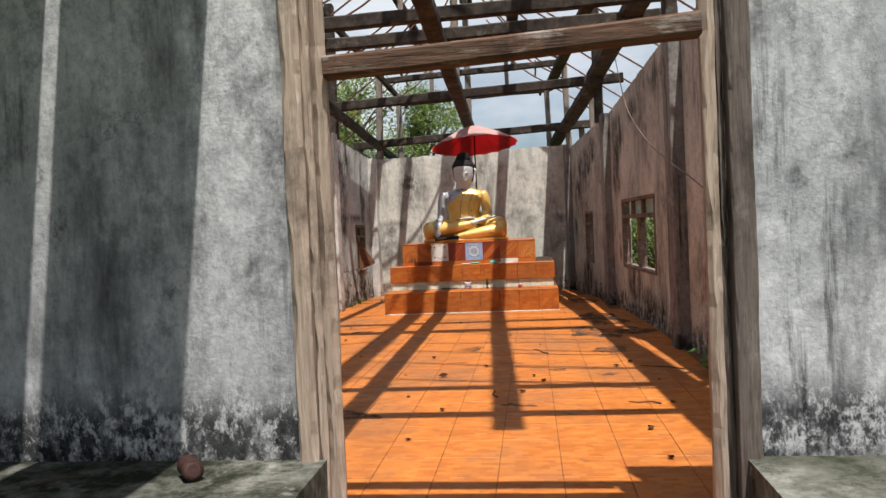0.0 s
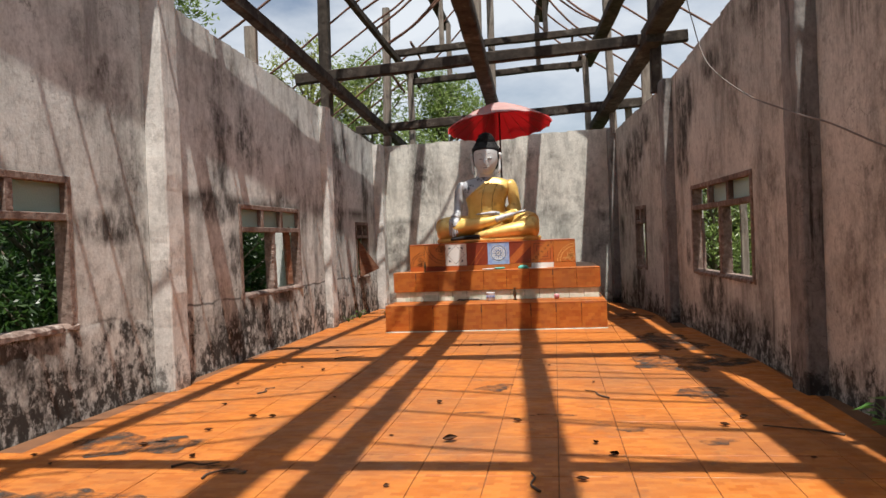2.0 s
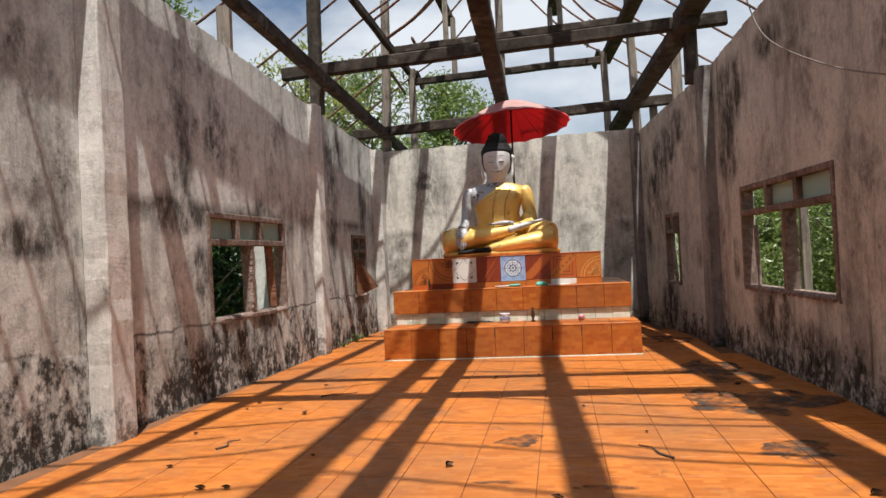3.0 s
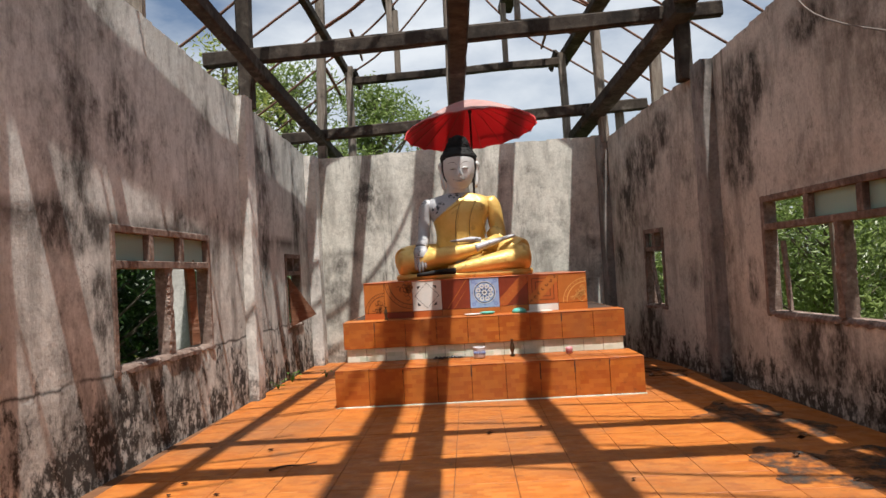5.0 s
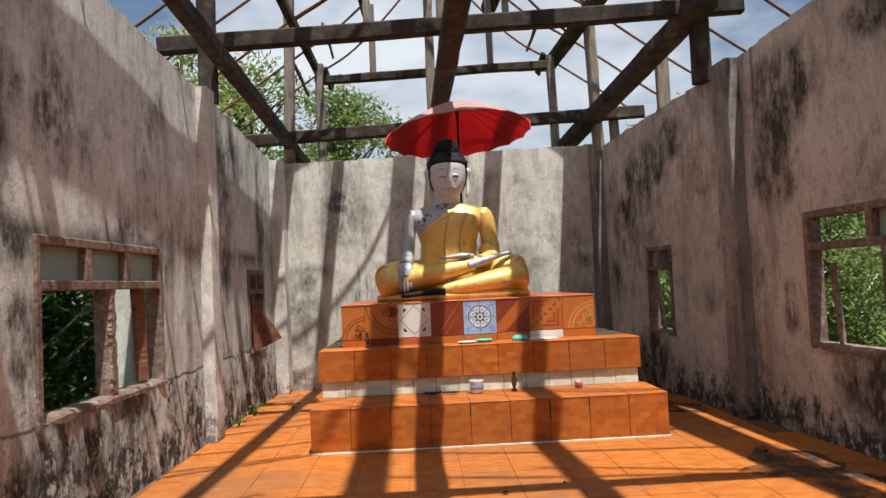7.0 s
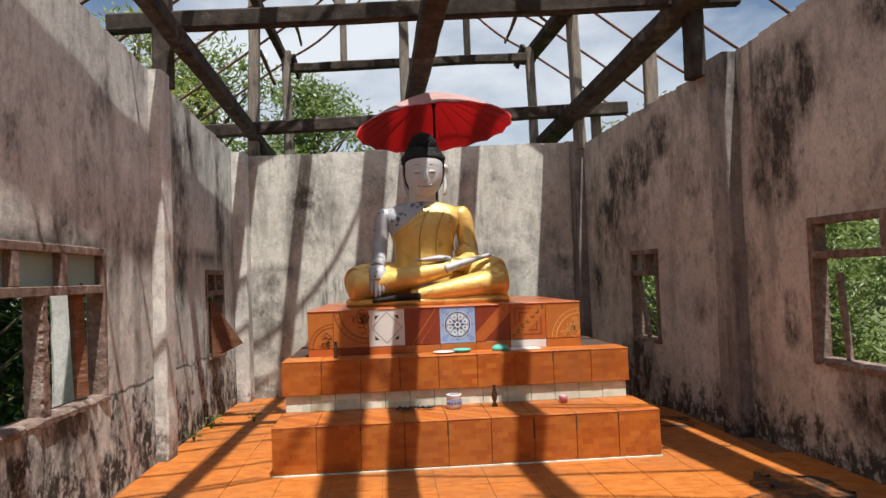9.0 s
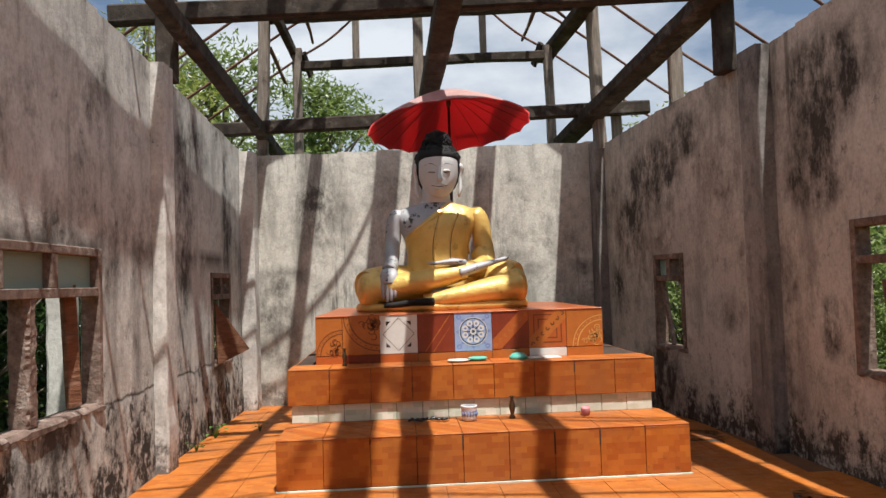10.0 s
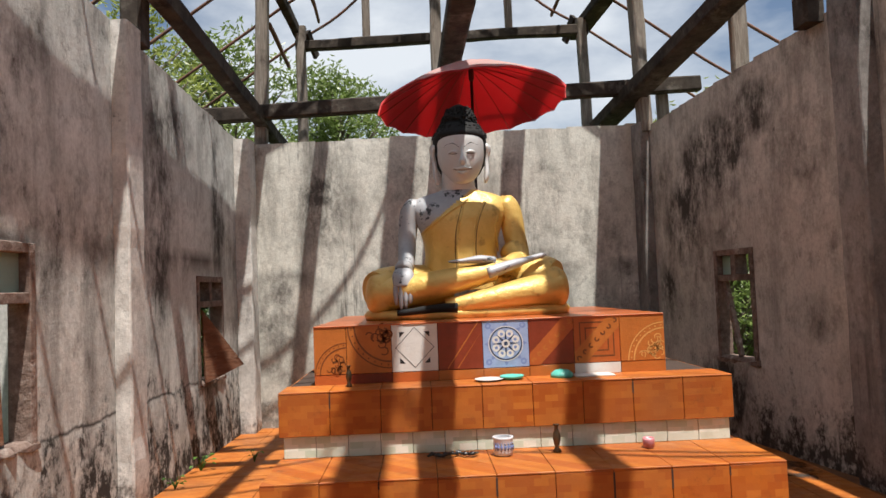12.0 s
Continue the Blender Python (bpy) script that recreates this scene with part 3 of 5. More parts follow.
bumped(nt_p, b_p, noise_fac(nt_p, 60, 2), 0.3, 0.004)
M_SHUTTER = timber("shutter_board", (0.27, 0.125, 0.07), (0.13, 0.06, 0.035), (1, 1, 5), (0.45, 0.30, 0.22), 0.4)


def worn_sill(x0, x1, y0, y1, z0, z1, seed):
    """A sill whose inner edge is broken and rotted along its length."""
    rnd = random.Random(seed)
    bm = bmesh.new()
    n = max(8, int((x1 - x0) / 0.07))
    rows = []
    for k in range(n + 1):
        x = x0 + (x1 - x0) * k / n
        e, t = rnd.uniform(0.0, 0.014), rnd.uniform(0.0, 0.016)
        if rnd.random() < 0.2:
            e, t = e + 0.02, t + 0.02
        rows.append([bm.verts.new(p) for p in ((x, y0 + e, z0 + t), (x, y1, z0), (x, y1, z1), (x, y0 + 0.03 + e, z1 - t * 0.3), (x, y0 + e, z1 - 0.02 - t))])
    for a, b in zip(rows, rows[1:]):
        for i in range(5):
            bm.faces.new((a[i], a[(i + 1) % 5], b[(i + 1) % 5], b[i]))
    bm.faces.new(rows[0][::-1])
    bm.faces.new(rows[-1])
    bmesh.ops.recalc_face_normals(bm, faces=bm.faces)
    return bm


def window(name, m, u0, u1, z0, z1, lights, mullion, light_h, missing=(), label=""):
    """A timber window frame in its opening: a row of small fixed lights above, open below."""
    w = empty(name, m @ Matrix.Translation((u0, 0, z0)), label, "window", kind="structure")
    W, H, f, d0, d1 = u1 - u0, z1 - z0, 0.065, -0.018, 0.13
    zt = H - light_h
    part("frame_side", box(0, d0, 0, f, d1, H, 0.006), M_FRAME, w)
    part("frame_side", box(W - f, d0, 0, W, d1, H, 0.006), M_FRAME, w)
    part("frame_head", box(f, d0 + 0.004, H - f, W - f, d1, H, 0.006), M_FRAME, w)
    part("window_sill", worn_sill(-0.02, W + 0.02, d0 - 0.012, d1, -0.03, 0.045, int(u0 * 10)), M_FRAME, w, "split timber sill")
    part("transom_bar", box(f, d0 + 0.003, zt - 0.04, W - f, d1, zt + 0.03, 0.006), M_FRAME, w)
    n = lights
    for k in range(n):
        a = f + (W - 2 * f) * k / n
        b = f + (W - 2 * f) * (k + 1) / n
        if k:
            part("light_post", box(a - 0.045, d0 + 0.006, zt + 0.03, a + 0.045, d1, H - f, 0.005), M_FRAME, w)
        if k not in missing:
            part("pane", box(a + (0.046 if k else 0.001), 0.055, zt + 0.031, b - (0.046 if k < n - 1 else 0.001), 0.061, H - f - 0.001), M_PANE, w, "frosted greenish pane")
    for c in mullion:
        part("mullion", worn_post(W * c - 0.06, d0 + 0.008, W * c + 0.06, d1, 0.045, zt - 0.04, int(c * 100)), M_FRAME, w)
    return w


FL = "old timber window frame with frosted top lights and no sashes"
w1 = window("window_1", M_L, *L_OPEN[0], 3, (0.55,), 0.36, label=FL)
w2 = window("window_2", M_L, *L_OPEN[1], 3, (0.52,), 0.34, label=FL)
w3 = window("window_3", M_L, *L_OPEN[2], 2, (), 0.3, (0, 1), "narrow timber window frame with a hanging broken shutter")
w4 = window("window_4", M_R, *R_OPEN[0], 3, (0.5,), 0.36, label=FL)
w5 = window("window_5", M_R, *R_OPEN[1], 3, (0.48,), 0.33, (2,), FL)
w6 = window("window_6", M_R2, *R_OPEN[2], 2, (), 0.3, (0,), "narrow timber window frame with a leaning sash stile")
# leftovers of sashes
part("sash_stile", spar((1.88, 0.07, 0.06), (1.83, 0.09, 0.98), 0.05, 0.12, rough=0.003), M_SHUTTER, w2, "leaning red-brown sash stile")
leaf_bm = bmesh.new()
leaf_v = [leaf_bm.verts.new(p) for p in ((0.08, -0.03, 0.80), (0.52, -0.34, 0.17), (0.10, -0.05, 0.02), (0.105, -0.005, 0.80), (0.545, -0.315, 0.17), (0.125, -0.025, 0.02))]
for q in ((0, 1, 2), (5, 4, 3), (0, 3, 4, 1), (1, 4, 5, 2), (2, 5, 3, 0)):
    leaf_bm.faces.new([leaf_v[i] for i in q])
bmesh.ops.recalc_face_normals(leaf_bm, faces=leaf_bm.faces)
part("shutter", leaf_bm, M_SHUTTER, w3, "broken red-brown shutter board hanging inward")
part("sash_stile", spar((0.38, 0.05, 0.05), (0.62, 0.06, 0.84), 0.05, 0.06, rough=0.003), M_FRAME, w6, "leaning sash stile")
part("sash_stile", spar((2.36, 0.06, 0.05), (2.46, 0.07, 0.78), 0.04, 0.06, rough=0.003), M_FRAME, w5, "leaning sash stile")

# ---- pedestal ----
M_WHITE = plain("white_glaze", (0.72, 0.70, 0.66), 0.3, 0, 0.12, 6)
M_BLACK = plain("black_glaze", (0.02, 0.02, 0.022), 0.35, 0, 0.2)
M_BLUE = plain("blue_glaze", (0.22, 0.30, 0.58), 0.3, 0, 0.25, 12)
M_PALEBLUE = plain("pale_blue_glaze", (0.34, 0.44, 0.68), 0.3, 0, 0.2, 14)
M_NAVY = plain("navy_glaze", (0.03, 0.05, 0.11), 0.3, 0, 0.2)
M_OX = plain("oxblood_glaze", (0.26, 0.045, 0.02), 0.28, 0, 0.3, 7)
M_RUST = plain("rust_glaze", (0.48, 0.12, 0.03), 0.3, 0, 0.2, 7)
M_AMBER = plain("amber_glaze", (0.50, 0.16, 0.035), 0.3, 0, 0.2, 7)
M_BROWN = plain("brown_print", (0.20, 0.065, 0.02), 0.35, 0, 0.2, 10)
M_GILT = plain("tan_print", (0.70, 0.36, 0.11), 0.35, 0, 0.2, 10)
M_STRIP = parquet("pale_mosaic", (0.50, 0.60, 0.47), (0.80, 0.82, 0.73), (0.45, 0.43, 0.35), 0.35, False)
PED_Y = (14.85, 15.58, 15.97)
ped = empty("pedestal", Matrix.Translation((0, 16.5, 0)), "three-tiered altar pedestal clad in glazed orange tiles", "pedestal")
PI = Matrix.Translation((0, -16.5, 0))
M_CORE = plain("mortar_core", (0.07, 0.042, 0.03), 0.95, 0, 0.4, 9)
low = part("lower_tier", box(-1.788, PED_Y[0] + 0.012, -0.01, 1.788, 18.6, 0.428), M_CORE, ped, m=PI)
band = part("pale_band", box(-1.76, PED_Y[1] + 0.042, 0.428, 1.72, 18.55, 0.62), M_CORE, ped, m=PI)
mid = part("middle_tier", box(-1.788, PED_Y[1] + 0.012, 0.62, 1.748, 18.58, 0.938), M_CORE, ped, m=PI)
top = part("upper_tier", box(-1.558, PED_Y[2] + 0.012, 0.938, 1.358, 18.4, 1.423), M_CORE, ped, m=PI)


def slab_on(parent, x0, y0, z0, x1, y1, z1, mat, name="tile", bevel=0.003, tilt=0.0):
    return part(name, box(x0, y0, z0, x1, y1, z1, bevel), mat, parent, m=Matrix())


def run_of(a, b, n, gap=0.004):
    step = (b - a) / n
    return [(a + k * step + gap / 2, a + (k + 1) * step - gap / 2) for k in range(n)]


def clad(parent, x0, x1, yf, yb, z0, z1, n, deep):
    """Tiles on the front, top and both sides of a tier."""
    for a, b in run_of(x0, x1, n):
        j = random.uniform(0, 0.003)
        slab_on(parent, a, yf - j, z0, b, yf + 0.011, z1 - 0.013, M_TIER)
        slab_on(parent, a, yf - 0.004, z1 - 0.0115, b, yf + deep, z1 + random.uniform(0, 0.002), M_TIER)
    for a, b in run_of(yf + 0.012, yb, max(1, round((yb - yf) / 0.4))):
        slab_on(parent, x0, a, z0, x0 + 0.0115, b, z1 - 0.013, M_TIER)
        slab_on(parent, x1 - 0.0115, a, z0, x1, b, z1 - 0.013, M_TIER)


clad(low, -1.8, 1.8, PED_Y[0], 18.6, 0.018, 0.44, 9, 0.765)
clad(mid, -1.8, 1.76, PED_Y[1], 18.58, 0.612, 0.95, 9, 0.40)
for a, b in run_of(-1.77, 1.73, 14):
    slab_on(band, a, PED_Y[1] + 0.03 - random.uniform(0, 0.003), 0.442, b, PED_Y[1] + 0.0415, 0.609, M_STRIP)
for parent, x0, x1, yf, z1 in ((low, -1.8, 1.8, PED_Y[0], 0.42), (mid, -1.8, 1.76, PED_Y[1], 0.93)):
    for k in range(1, 9):
        if random.random() < 0.75:
            x, d = x0 + (x1 - x0) * k / 9, random.uniform(0.03, 0.2)
            slab_on(parent, x - random.uniform(0.003, 0.01), yf - 0.0045, z1 - d, x + random.uniform(0.003, 0.009), yf - 0.0035, z1, M_CORE, "chipped_joint", 0)
slab_on(low, -1.8, PED_Y[0] - 0.012, -0.003, 1.81, PED_Y[0] - 0.004, 0.016, M_STRIP, "base_trim")


def flat_ring(bm, cx, cz, r0, r1, a0, a1, y, mi, n=20):
    pts = [(math.cos(radians(a0 + (a1 - a0) * k / n)), math.sin(radians(a0 + (a1 - a0) * k / n))) for k in range(n + 1)]
    vi = [bm.verts.new((cx + r0 * c, y, cz + r0 * s_)) for c, s_ in pts]
    vo = [bm.verts.new((cx + r1 * c, y, cz + r1 * s_)) for c, s_ in pts]
    for k in range(n):
        bm.faces.new((vi[k], vi[k + 1], vo[k + 1], vo[k])).material_index = mi


def flat_poly(bm, pts, y, mi):
    bm.faces.new([bm.verts.new((x, y, z)) for x, z in pts]).material_index = mi


def deco_tile(kind, w, h):
    """A glazed tile with its printed motif laid just proud of the face; x to the right, z up."""
    bm = box(0, 0, 0, w, 0.0115, h, 0.003)
    y = -0.0012
    if kind == "white":
        for sx, sz in ((0, 0), (1, 0), (0, 1), (1, 1)):
            ox, oz = w * (0.17 if not sx else 0.83), h * (0.17 if not sz else 0.83)
            dx, dz = (0.12 * w if not sx else -0.12 * w), (0.12 * h if not sz else -0.12 * h)
            flat_poly(bm, [(ox, oz), (ox + dx, oz), (ox, oz + dz)], y, 1)
        for p, q in (((0.5, 0.08), (0.92, 0.5)), ((0.92, 0.5), (0.5, 0.92)), ((0.5, 0.92), (0.08, 0.5)), ((0.08, 0.5), (0.5, 0.08))):
            a, b = Vector((p[0] * w, 0, p[1] * h)), Vector((q[0] * w, 0, q[1] * h))
            nrm = (b - a).cross(Vector((0, 1, 0))).normalized() * 0.0022
            flat_poly(bm, [(v.x, v.z) for v in (a - nrm, b - nrm, b + nrm, a + nrm)], y - 0.0004, 1)
    if kind == "blue":
        for k in range(8):
            a = k * 45
            c, s_ = math.cos(radians(a)), math.sin(radians(a))
            flat_poly(bm, [(w / 2 + 0.29 * w * (c - 0.33 * s_), h / 2 + 0.29 * h * (s_ + 0.33 * c)), (w / 2 + 0.29 * w * (c + 0.33 * s_), h / 2 + 0.29 * h * (s_ - 0.33 * c)), (w / 2 + 0.47 * w * c, h / 2 + 0.47 * h * s_)], y, 1)
        for sx in (0.12, 0.88):
            for sz in (0.12, 0.88):
                flat_ring(bm, sx * w, sz * h, 0.03 * w, 0.07 * w, 0, 360, y, 1, 10)
        flat_ring(bm, w / 2, h / 2, 0.0, 0.385 * w, 0, 360, y - 0.0005, 3, 36)
        flat_ring(bm, w / 2, h / 2, 0.0, 0.365 * w, 0, 360, y - 0.001, 2, 36)
        flat_ring(bm, w / 2, h / 2, 0.0, 0.335 * w, 0, 360, y - 0.0015, 0, 36)
        for k in range(8):
            a = k * 45 + 22.5
            c, s_ = math.cos(radians(a)), math.sin(radians(a))
            flat_ring(bm, w / 2 + 0.235 * w * c, h / 2 + 0.235 * w * s_, 0.0, 0.082 * w, 0, 360, y - 0.002, 3, 12)
            flat_ring(bm, w / 2 + 0.225 * w * c, h / 2 + 0.225 * w * s_, 0.0, 0.035 * w, 0, 360, y - 0.0025, 1, 8)
            c, s_ = math.cos(radians(a + 22.5)), math.sin(radians(a + 22.5))
            flat_poly(bm, [(w / 2 + 0.05 * w * c - 0.03 * w * s_, h / 2 + 0.05 * w * s_ + 0.03 * w * c), (w / 2 + 0.05 * w * c + 0.03 * w * s_, h / 2 + 0.05 * w * s_ - 0.03 * w * c), (w / 2 + 0.30 * w * c, h / 2 + 0.30 * w * s_)], y - 0.003, 2)
        flat_ring(bm, w / 2, h / 2, 0.0, 0.09 * w, 0, 360, y - 0.0035, 3, 14)
        flat_ring(bm, w / 2, h / 2, 0.0, 0.045 * w, 0, 360, y - 0.004, 2, 12)
    if kind in ("medal_up", "medal_down", "medal_right"):
        cx, cz, a0, a1 = {"medal_up": (w, 0, 90, 180), "medal_down": (w, h, 180, 270), "medal_right": (w, 0, 90, 180)}[kind]
        r = min(w, h) * (1.0 if kind != "medal_right" else 0.86)
        flat_ring(bm, cx, cz, r * 0.80, r * 0.84, a0, a1, y, 1)
        flat_ring(bm, cx, cz, r * 0.95, r * 0.98, a0, a1, y, 1)
        for k in range(9):
            a = radians(a0 + 5 + k * 10)
            flat_ring(bm, cx + r * 0.895 * math.cos(a), cz + r * 0.895 * math.sin(a), 0, r * 0.022, 0, 360, y, 1, 6)
        rnd = random.Random(len(kind))
        for k in range(18):
            a, q = radians(rnd.uniform(a0 + 14, a1 - 14)), r * rnd.uniform(0.2, 0.62)
            t0 = rnd.uniform(0, 360)
            flat_ring(bm, cx + q * math.cos(a), cz + q * math.sin(a), r * 0.07, r * 0.10, t0, t0 + 220, y, 1, 8)
    if kind in ("diag", "frame"):
        if kind == "frame":
            for e in (0.12, 0.24):
                for x0, z0, x1, z1 in ((e, e, 1 - e, e + 0.03), (e, 1 - e - 0.03, 1 - e, 1 - e), (e, e + 0.03, e + 0.03, 1 - e - 0.03), (1 - e - 0.03, e + 0.03, 1 - e, 1 - e - 0.03)):
                    flat_poly(bm, [(x0 * w, z0 * h), (x1 * w, z0 * h), (x1 * w, z1 * h), (x0 * w, z1 * h)], y, 1)
        flat_poly(bm, [(0.0, 0.0), (0.24 * w, 0.0), (w, 0.76 * h), (w, h), (0.76 * w, h), (0, 0.24 * h)], y - 0.0005, 2)
        for k in range(7):
            c = 0.1 + 0.8 * k / 6
            flat_ring(bm, c * w, c * h, 0.022 * w, 0.06 * w, 40 * k, 40 * k + 250, y - 0.001, 1, 8)
    if kind == "planks":
        for k in range(4):
            o = 0.25 * k - 0.1
            flat_poly(bm, [(0.02 + (o + 0.0) * 0.9 * w + 0.0, 0.01), (0.02 + (o + 0.03) * 0.9 * w, 0.01), (min(w, 0.02 + (o + 0.83) * 0.9 * w), h * 0.99 if o < 0.2 else h * (0.99 - o + 0.2)), (min(w, 0.02 + (o + 0.8) * 0.9 * w), h * 0.99 if o < 0.2 else h * (0.99 - o + 0.2) + 0.0)], y, 1) if 0 <= o < 0.5 else None
    bmesh.ops.recalc_face_normals(bm, faces=[f for f in bm.faces if f.material_index == 0])
    return bm


edges = [-1.57, -1.30, -0.925, -0.54, -0.165, 0.22, 0.60, 0.99, 1.37]
kinds = [("medal_up", M_AMBER, M_BROWN, M_BROWN, M_BROWN), ("medal_down", M_AMBER, M_BROWN, M_BROWN, M_BROWN), ("white", M_WHITE, M_BLACK, M_BLACK, M_BLACK), ("planks", M_OX, M_AMBER, M_AMBER, M_AMBER), ("blue", M_PALEBLUE, M_BLUE, M_NAVY, M_WHITE), ("diag", M_OX, M_AMBER, M_RUST, M_RUST), ("frame", M_RUST, M_BROWN, M_AMBER, M_AMBER), ("medal_right", M_AMBER, M_GILT, M_GILT, M_GILT)]
lows = [M_RUST, M_OX, M_RUST, M_AMBER, M_AMBER, M_AMBER, M_WHITE, M_AMBER]
labels = ["orange tile with a brown medallion", "orange tile with a brown medallion", "white tile with black corner triangles", "dark red tile with diagonal lines", "blue tile with a white flower rosette", "red tile with a diagonal ornament", "orange tile with a framed ornament", "orange tile with a tan medallion"]
for k, (kind, *mats) in enumerate(kinds):
    a, b = edges[k] + 0.002, edges[k + 1] - 0.002
    z0 = 1.035 + (0.01 if k > 4 else 0)
    part("ornament_tile", deco_tile(kind, b - a, 1.43 - z0), mats, top, labels[k], Matrix.Translation((a, PED_Y[2] - random.uniform(0, 0.002), z0)))
    part("cut_tile", box(a, PED_Y[2] + 0.001, 0.952, b, PED_Y[2] + 0.0115, z0 - 0.004, 0.002), lows[k], top)
for a, b in run_of(PED_Y[2] + 0.012, 18.4, 6):
    slab_on(top, -1.57, a, 0.951, -1.5585, b, 1.42, M_AMBER)
    slab_on(top, 1.3585, a, 0.951, 1.37, b, 1.42, M_AMBER)
for a, b in run_of(-1.57, 1.37, 8):
    slab_on(top, a, PED_Y[2] - 0.008, 1.4245, b, PED_Y[2] + 0.5, 1.435, M_RUST)
slab_on(top, -1.55, PED_Y[2] + 0.505, 1.4245, 1.35, 18.4, 1.435, M_RUST)

# ---- statue ----
M_GOLD, nt_g, b_g = material("gold_paint")
gcol = mixed(nt_g, noise_fac(nt_g, 3.5, 6, local=True), (0.80, 0.54, 0.17), (0.66, 0.41, 0.105))
gcol = mixed(nt_g, maths(nt_g, "MULTIPLY", noise_fac(nt_g, 9, 8, low=0.60, high=0.70, seed=3, local=True), 0.5), gcol, (0.25, 0.12, 0.03))
nt_g.links.new(gcol, b_g.inputs["Base Color"])
b_g.inputs["Metallic"].default_value = 0.3
b_g.inputs["Roughness"].default_value = 0.42
bumped(nt_g, b_g, noise_fac(nt_g, 12, 5, local=True), 0.25, 0.02)
M_SILVER, nt_s, b_s = material("silver_paint")
scol = mixed(nt_s, noise_fac(nt_s, 5, 6, local=True), (0.44, 0.44, 0.45), (0.34, 0.34, 0.36))
scol = mixed(nt_s, noise_fac(nt_s, 7, 9, low=0.58, high=0.61, seed=5, rough=0.7, local=True), scol, (0.05, 0.055, 0.06))
nt_s.links.new(scol, b_s.inputs["Base Color"])
b_s.inputs["Metallic"].default_value = 0.25
b_s.inputs["Roughness"].default_value = 0.6
M_HAIR = plain("black_lacquer", (0.006, 0.006, 0.006), 0.85, 0, 0.2, 20, 0.4)
M_FACE = plain("face_paint", (0.62, 0.62, 0.61), 0.5, 0.08, 0.10, 6, 0.1)
M_LINE = plain("dark_gold_line", (0.16, 0.08, 0.025), 0.6, 0.2, 0.3, 12)
sb = bmesh.new()
G, S, K, F, L = 0, 1, 2, 3, 4


def rings(bm, rows, mi, seg=36, pick=None, power=2.0):
    """Stacked oval rings (z, rx, ry, x, y), with pick(centre) choosing the paint."""
    loops = []
    for z, rx, ry, ox, oy in rows:
        lp = []
        for i in range(seg):
            a = 2 * math.pi * i / seg
            c, s_ = math.cos(a), math.sin(a)
            lp.append(bm.verts.new((ox + rx * math.copysign(abs(c) ** (2 / power), c), oy + ry * math.copysign(abs(s_) ** (2 / power), s_), z)))
        loops.append(lp)
    fs = [bm.faces.new((p[i], p[(i + 1) % seg], q[(i + 1) % seg], q[i])) for p, q in zip(loops, loops[1:]) for i in range(seg)]
    fs += [bm.faces.new(loops[0][::-1]), bm.faces.new(loops[-1])]
    for f in fs:
        f.smooth = True
        f.material_index = pick(f.calc_center_median()) if pick else mi


def fine(rows, n=4):
    """Rings spaced more closely along a smooth line through the given ones."""
    out = []
    r = [rows[0], *rows, rows[-1]]
    for k in range(1, len(r) - 2):
        for j in range(n):
            t = j / n
            out.append(tuple(0.5 * (2 * b + (c - a) * t + (2 * a - 5 * b + 4 * c - d) * t * t + (3 * b - a - 3 * c + d) * t ** 3) for a, b, c, d in zip(r[k - 1], r[k], r[k + 1], r[k + 2])))
    return [*out, rows[-1]]


rings(sb, [(0.0, 0.98, 0.56, 0, 0.0), (0.05, 1.0, 0.58, 0, 0.0), (0.09, 0.97, 0.55, 0, 0.0)], G, 48, None, 2.6)
chest = lambda c: F if c.z > 1.235 else (S if c.z > 0.80 + (c.x + 0.45) * 0.80 and c.x < 0.1 else G)
TORSO = [(0.25, 0.46, 0.33, 0.1), (0.42, 0.40, 0.29, 0.08), (0.60, 0.355, 0.26, 0.06), (0.80, 0.385, 0.27, 0.05), (0.96, 0.445, 0.265, 0.05), (1.07, 0.475, 0.235, 0.06), (1.15, 0.445, 0.19, 0.07), (1.205, 0.32, 0.16, 0.07), (1.235, 0.20, 0.145, 0.06), (1.28, 0.165, 0.15, 0.05), (1.42, 0.16, 0.15, 0.03)]
rings(sb, fine([(z, rx, ry, -0.03, oy) for z, rx, ry, oy in TORSO], 12), G, 120, chest, 2.4)
# crossed legs
limb(smooth_line([(-0.2, 0.12, 0.30), (-0.5, -0.02, 0.30), (-0.76, -0.16, 0.28), (-0.86, -0.24, 0.26)]), [0.22 + 0.03 * math.sin(k / 18 * 3.1) for k in range(19)], 20, 0.9, sb, G)
limb(smooth_line([(0.2, 0.12, 0.32), (0.5, -0.02, 0.33), (0.74, -0.14, 0.31), (0.84, -0.2, 0.29)]), [0.23 + 0.04 * math.sin(k / 18 * 3.1) for k in range(19)], 20, 0.92, sb, G)
for sx in (-1, 1):
    rings(sb, fine([(0.06, 0.05, 0.1, sx * 0.84, -0.2), (0.12, 0.15, 0.22, sx * 0.80, -0.2), (0.26, 0.19, 0.27, sx * 0.78, -0.19), (0.40, 0.16, 0.23, sx * 0.77, -0.17), (0.48, 0.06, 0.1, sx * 0.75, -0.14)]), G, 24)
limb(smooth_line([(-0.84, -0.26, 0.24), (-0.45, -0.40, 0.29), (-0.05, -0.44, 0.36), (0.25, -0.42, 0.42)]), [0.19 - 0.085 * k / 18 for k in range(19)], 20, 0.85, sb, G)
